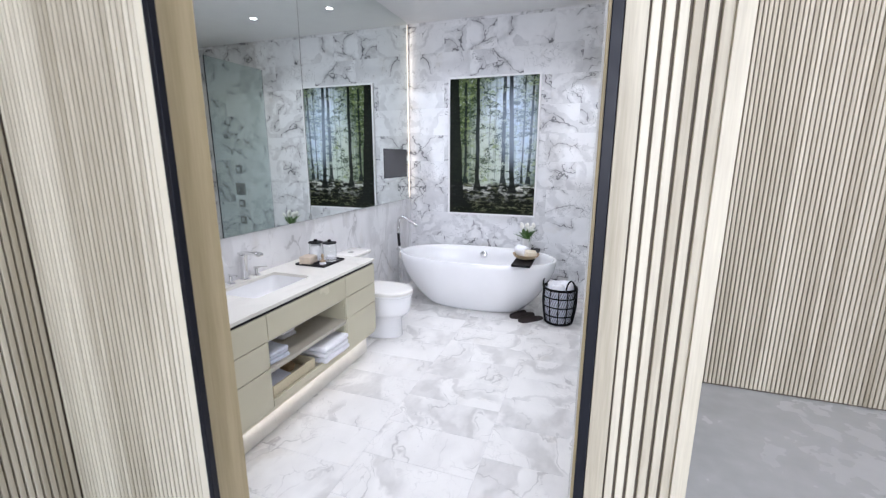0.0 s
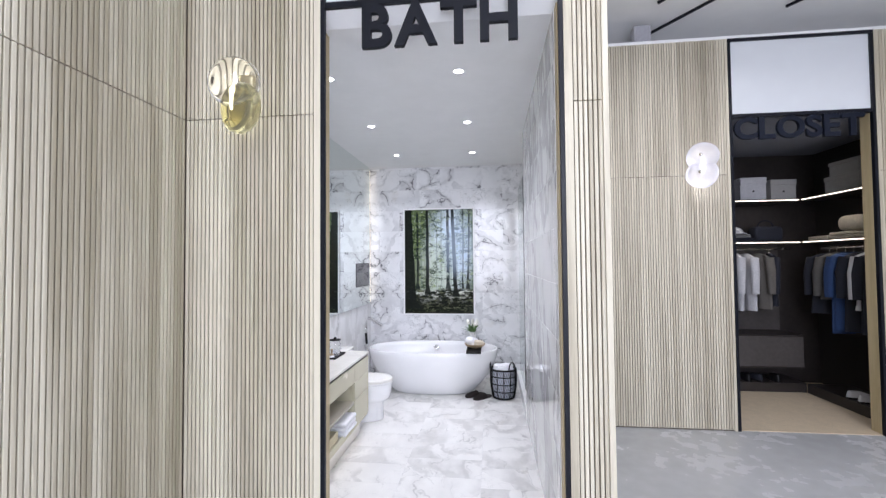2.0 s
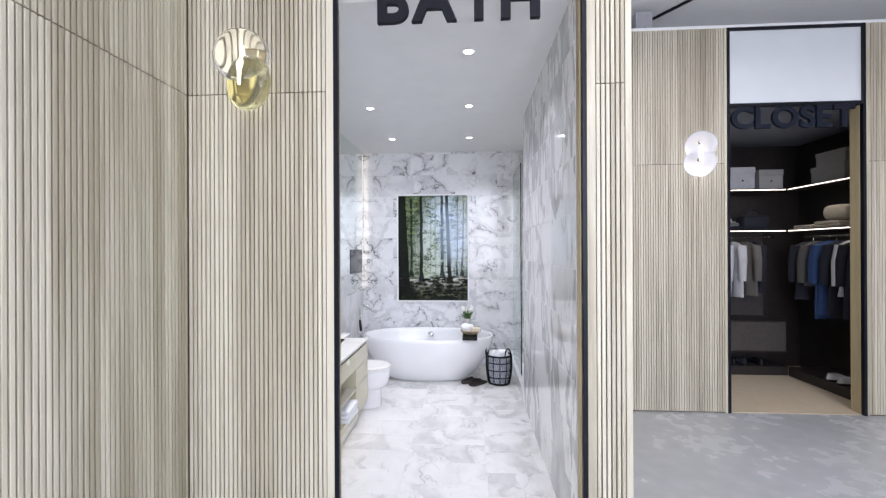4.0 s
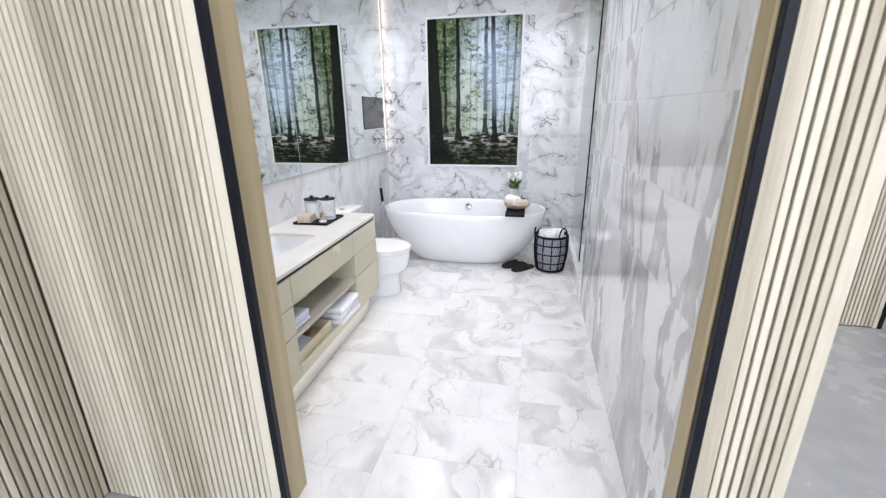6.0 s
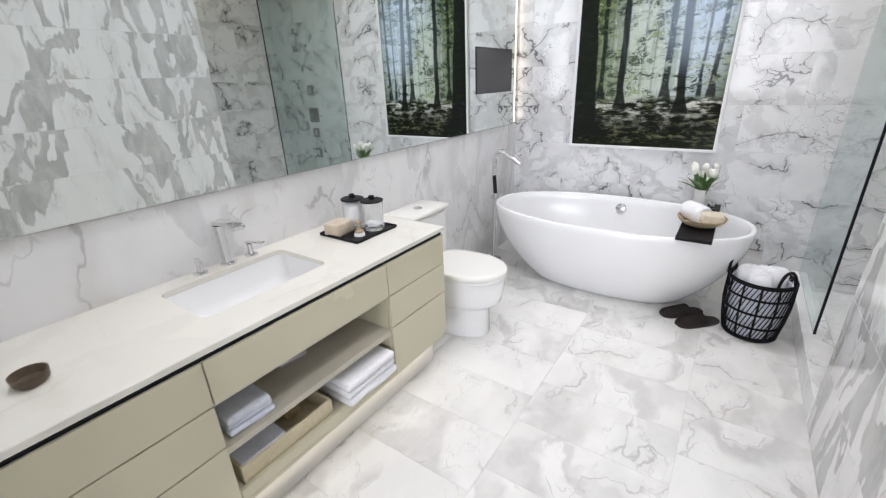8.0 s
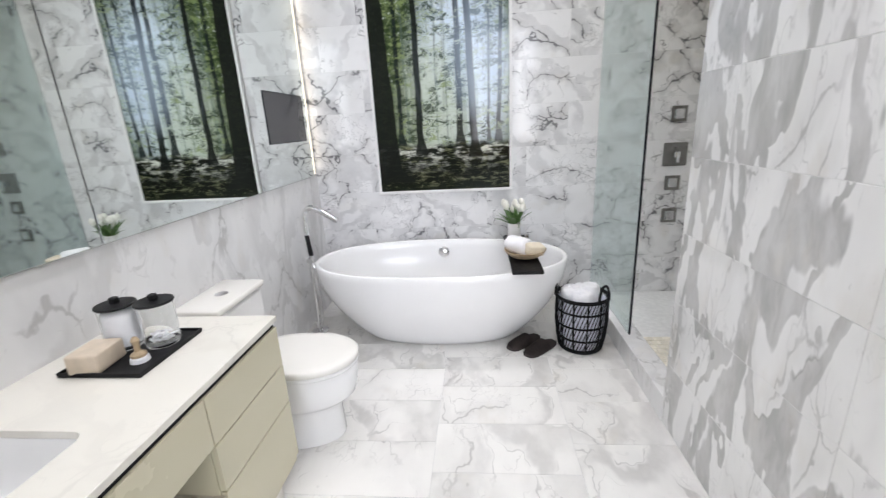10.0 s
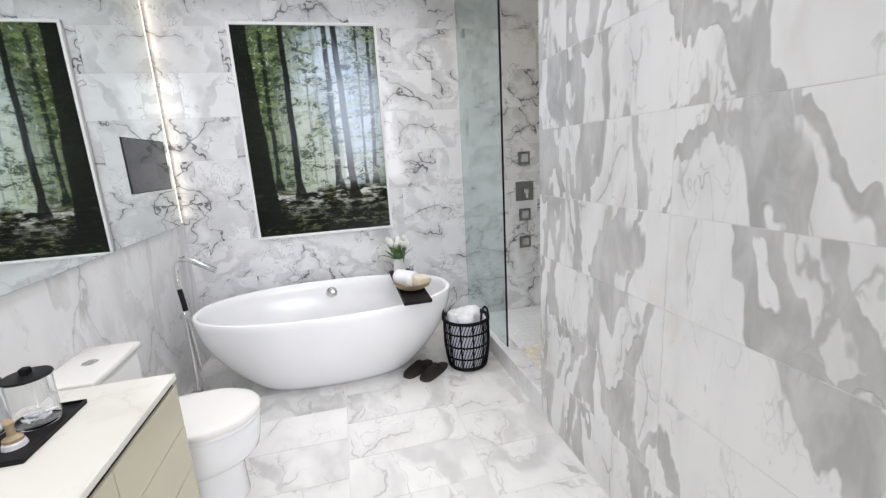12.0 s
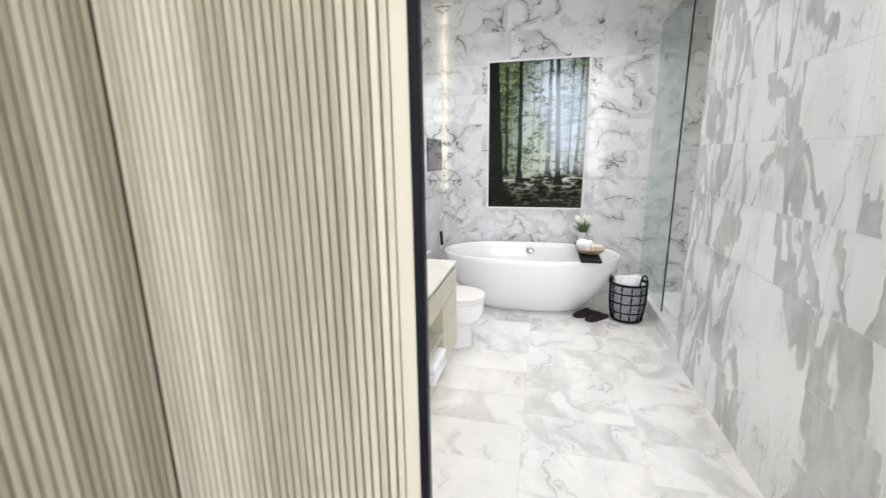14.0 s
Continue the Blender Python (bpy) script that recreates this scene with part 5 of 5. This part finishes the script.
for i, (gx, mat, ln, lb) in enumerate(((2.93, CLOTH_WHITE, .80, "white patterned shirt on a hanger"), (3.05, CLOTH_WHITE, .80, "white cotton shirt on a hanger"), (3.20, CLOTH_TAUPE, .78, "taupe shirt on a hanger"), (3.34, CLOTH_NAVY, .74, "dark jacket on a hanger"), (2.72, CLOTH_NAVY, .76, "navy jacket on a hanger"))):
    garment(gx, 4.66, 90 + (i % 3 - 1) * 12, 0.40, ln, mat, lb, i)
for i, (gy, mat, ln, lb) in enumerate(((4.29, CLOTH_NAVY, .8, "dark coat on a hanger"), (4.18, CLOTH_DARK, .62, "charcoal shirt on a hanger"), (4.06, CLOTH_BLUE, 1.0, "blue denim shirt on a hanger"), (3.95, CLOTH_BLUE, .95, "blue shirt on a hanger"), (3.84, CLOTH_NAVY, .95, "dark navy jacket on a hanger"), (3.73, CLOTH_WHITE, .70, "white shirt on a hanger"), (3.60, CLOTH_NAVY, .95, "dark jacket on a hanger"))):
    garment(3.80, gy, (i % 3 - 1) * 12, 0.40, ln, mat, lb, 20 + i)


def storage_box(x, y, z, w, d, h, rz, mat, label):
    t = thing("storage_box", pose(x, y, z, 0, 0, rz), label, "box", "wardrobe boxes")
    part("body", box(-w / 2, -d / 2, 0, w / 2, d / 2, h * 0.72, 0.004), mat, t)
    part("lid", box(-w / 2 - 0.006, -d / 2 - 0.006, h * 0.721, w / 2 + 0.006, d / 2 + 0.006, h, 0.004), mat, t)
    part("pull", lathe([(0.012, 0), (0.012, 0.004), (0.0, 0.005)], 12, caps=(True, False)), BLACK, t).matrix_local = pose(0, -d / 2 - 0.001, h * 0.4, 90, 0, 0)


storage_box(3.44, 4.64, 2.4552, 0.30, 0.28, 0.26, 0, BOX_GREY, "pale grey storage box on the top shelf")
storage_box(3.10, 4.66, 2.4552, 0.30, 0.28, 0.30, -4, CLOTH_WHITE, "white leaning storage box on the top shelf")
storage_box(2.76, 4.66, 2.4552, 0.34, 0.28, 0.27, 0, BOX_DARK, "charcoal storage box on the top shelf")
storage_box(3.82, 3.92, 2.4552, 0.30, 0.46, 0.20, 0, BOX_GREY, "wide grey storage box on the side shelf")
storage_box(3.82, 3.90, 2.6555, 0.27, 0.38, 0.16, 3, BOX_GREY, "grey storage box stacked on another")
folded("folded_clothes", 0.34, 0.28, 0.05, 3, CLOTH_NAVY, pose(2.92, 4.64, 1.9155), "dark folded clothes on the shelf", "clothes")
folded("folded_clothes", 0.26, 0.24, 0.045, 2, CLOTH_GREY, pose(2.92, 4.64, 1.9695), "folded grey knit on dark clothes", "clothes")
hat = thing("cap", pose(2.90, 4.60, 2.0185), "white cloth cap on folded clothes", "hat")
part("crown", lathe([(0.085, 0), (0.088, 0.02), (0.075, 0.06), (0.045, 0.085), (0.0, 0.095)], 20, caps=(True, False)), CLOTH_WHITE, hat, smooth=60)
part("brim", rings([oval(0, -0.10, 0.075, 0.07, 0.0, 24), oval(0, -0.10, 0.075, 0.07, 0.006, 24)]), CLOTH_WHITE, hat)
bag = thing("hand_bag", pose(3.28, 4.62, 1.9155), "dark soft bag on the shelf", "bag")
part("body", box(-0.17, -0.10, 0, 0.17, 0.10, 0.20, 0.05, 4), CLOTH_NAVY, bag)
part("strap", tube([(0.10 * math.cos(math.pi * q / 10), 0, 0.18 + 0.10 * math.sin(math.pi * q / 10)) for q in range(11)], 0.008, 6), CLOTH_NAVY, bag)
folded("folded_clothes", 0.28, 0.30, 0.05, 2, CLOTH_BEIGE, pose(3.79, 4.27, 1.9155), "folded beige knit on the side shelf", "clothes")
folded("folded_clothes", 0.30, 0.36, 0.08, 2, CLOTH_BEIGE, pose(3.80, 3.92, 1.9155), "folded cream blanket on the side shelf", "clothes")
folded("cushion", 0.30, 0.28, 0.18, 1, CLOTH_BEIGE, pose(3.80, 3.86, 2.0005), "round cream cushion on a folded blanket", "cushion")


def shoe(x, y, z, rz, mat, label):
    t = thing("shoe", pose(x, y, z, 0, 0, rz), label, "shoe", "shoes in the wardrobe")
    part("sole", rings([oval(0, 0, 0.045, 0.135, 0.0, 24), oval(0, 0, 0.046, 0.137, 0.02, 24)]), BLACK, t)
    part("upper", rings([oval(0, 0, 0.044, 0.134, 0.0205, 24), oval(0, 0.005, 0.042, 0.125, 0.04, 24), oval(0, 0.03, 0.034, 0.095, 0.065, 24), oval(0, 0.055, 0.030, 0.062, 0.085, 24)]), mat, t, smooth=60)


for i, sx in enumerate((2.62, 2.75, 2.95, 3.08, 3.30)):
    shoe(sx, 4.60, 0.121, 180 + 6 * (i % 2), (BLACK, CLOTH_GREY, BLACK, CLOTH_NAVY, BLACK)[i], ("black leather shoe on the wardrobe base", "grey canvas shoe on the wardrobe base")[i == 1])
shoe(3.74, 3.72, 0.121, 92, CLOTH_WHITE, "white shoe on the side wardrobe base")
shoe(3.74, 3.86, 0.121, 88, CLOTH_WHITE, "white shoe on the side wardrobe base")

# ---- tiles, last ----
tile_field(bath_floor, "tile", (0, 0, -0.0015), (1, 0, 0), (0, 1, 0), (0, 0, 1), (LEFT, RIGHT), (FRONT + 0.041, BACK), 0.63, 0.306, MARBLE_FLOOR, u0=-0.425, v0=1.545, shift=0.42, by_row=False, tilt=0.02)
tile_field(wall_back, "tile", (0, BACK, 0), (1, 0, 0), (0, 0, 1), (0, -1, 0), (LEFT - 0.05, 1.20), (0.0, CEIL), 0.61, 0.305, MARBLE_BACK, u0=-0.15, v0=0.015, tilt=0.03)
tile_field(wall_right, "tile", (RIGHT, 0, 0), (0, -1, 0), (0, 0, 1), (-1, 0, 0), (-3.25, -BACK_R - 0.0015), (0.0, CEIL), 0.625, 0.3127, MARBLE_SIDE, u0=-2.373, v0=0.0, shift=0.0, thick=0.0008, tilt=0.012)
tile_field(wall_right, "tile", (0, 3.245, 0), (1, 0, 0), (0, 0, 1), (0, 1, 0), (RIGHT, 0.25), (0.0, CEIL), 0.61, 0.305, MARBLE_SIDE, v0=0.015)
tile_field(wall_shower_front, "tile", (0, 3.245, 0), (1, 0, 0), (0, 0, 1), (0, 1, 0), (0.25, 1.20), (0.0, CEIL), 0.61, 0.305, MARBLE_BACK, v0=0.015)
tile_field(wall_shower_side, "tile", (1.20, 0, 0), (0, 1, 0), (0, 0, 1), (-1, 0, 0), (3.26, BACK - 0.01), (0.0, CEIL), 0.61, 0.305, MARBLE_BACK, v0=0.015)
tray_floor = single("shower_floor", box(RIGHT + 0.121, 3.254, -0.0095, 1.19, BACK - 0.01, 0.032), GROUT, "beige pebble mosaic shower floor", kind="structure")
tile_field(tray_floor, "mosaic_tile", (0, 0, 0.031), (1, 0, 0), (0, 1, 0), (0, 0, 1), (RIGHT + 0.122, 0.70), (3.30, BACK - 0.012), 0.06, 0.05, MOSAIC, gap=0.004, thick=0.005, tilt=0.8)
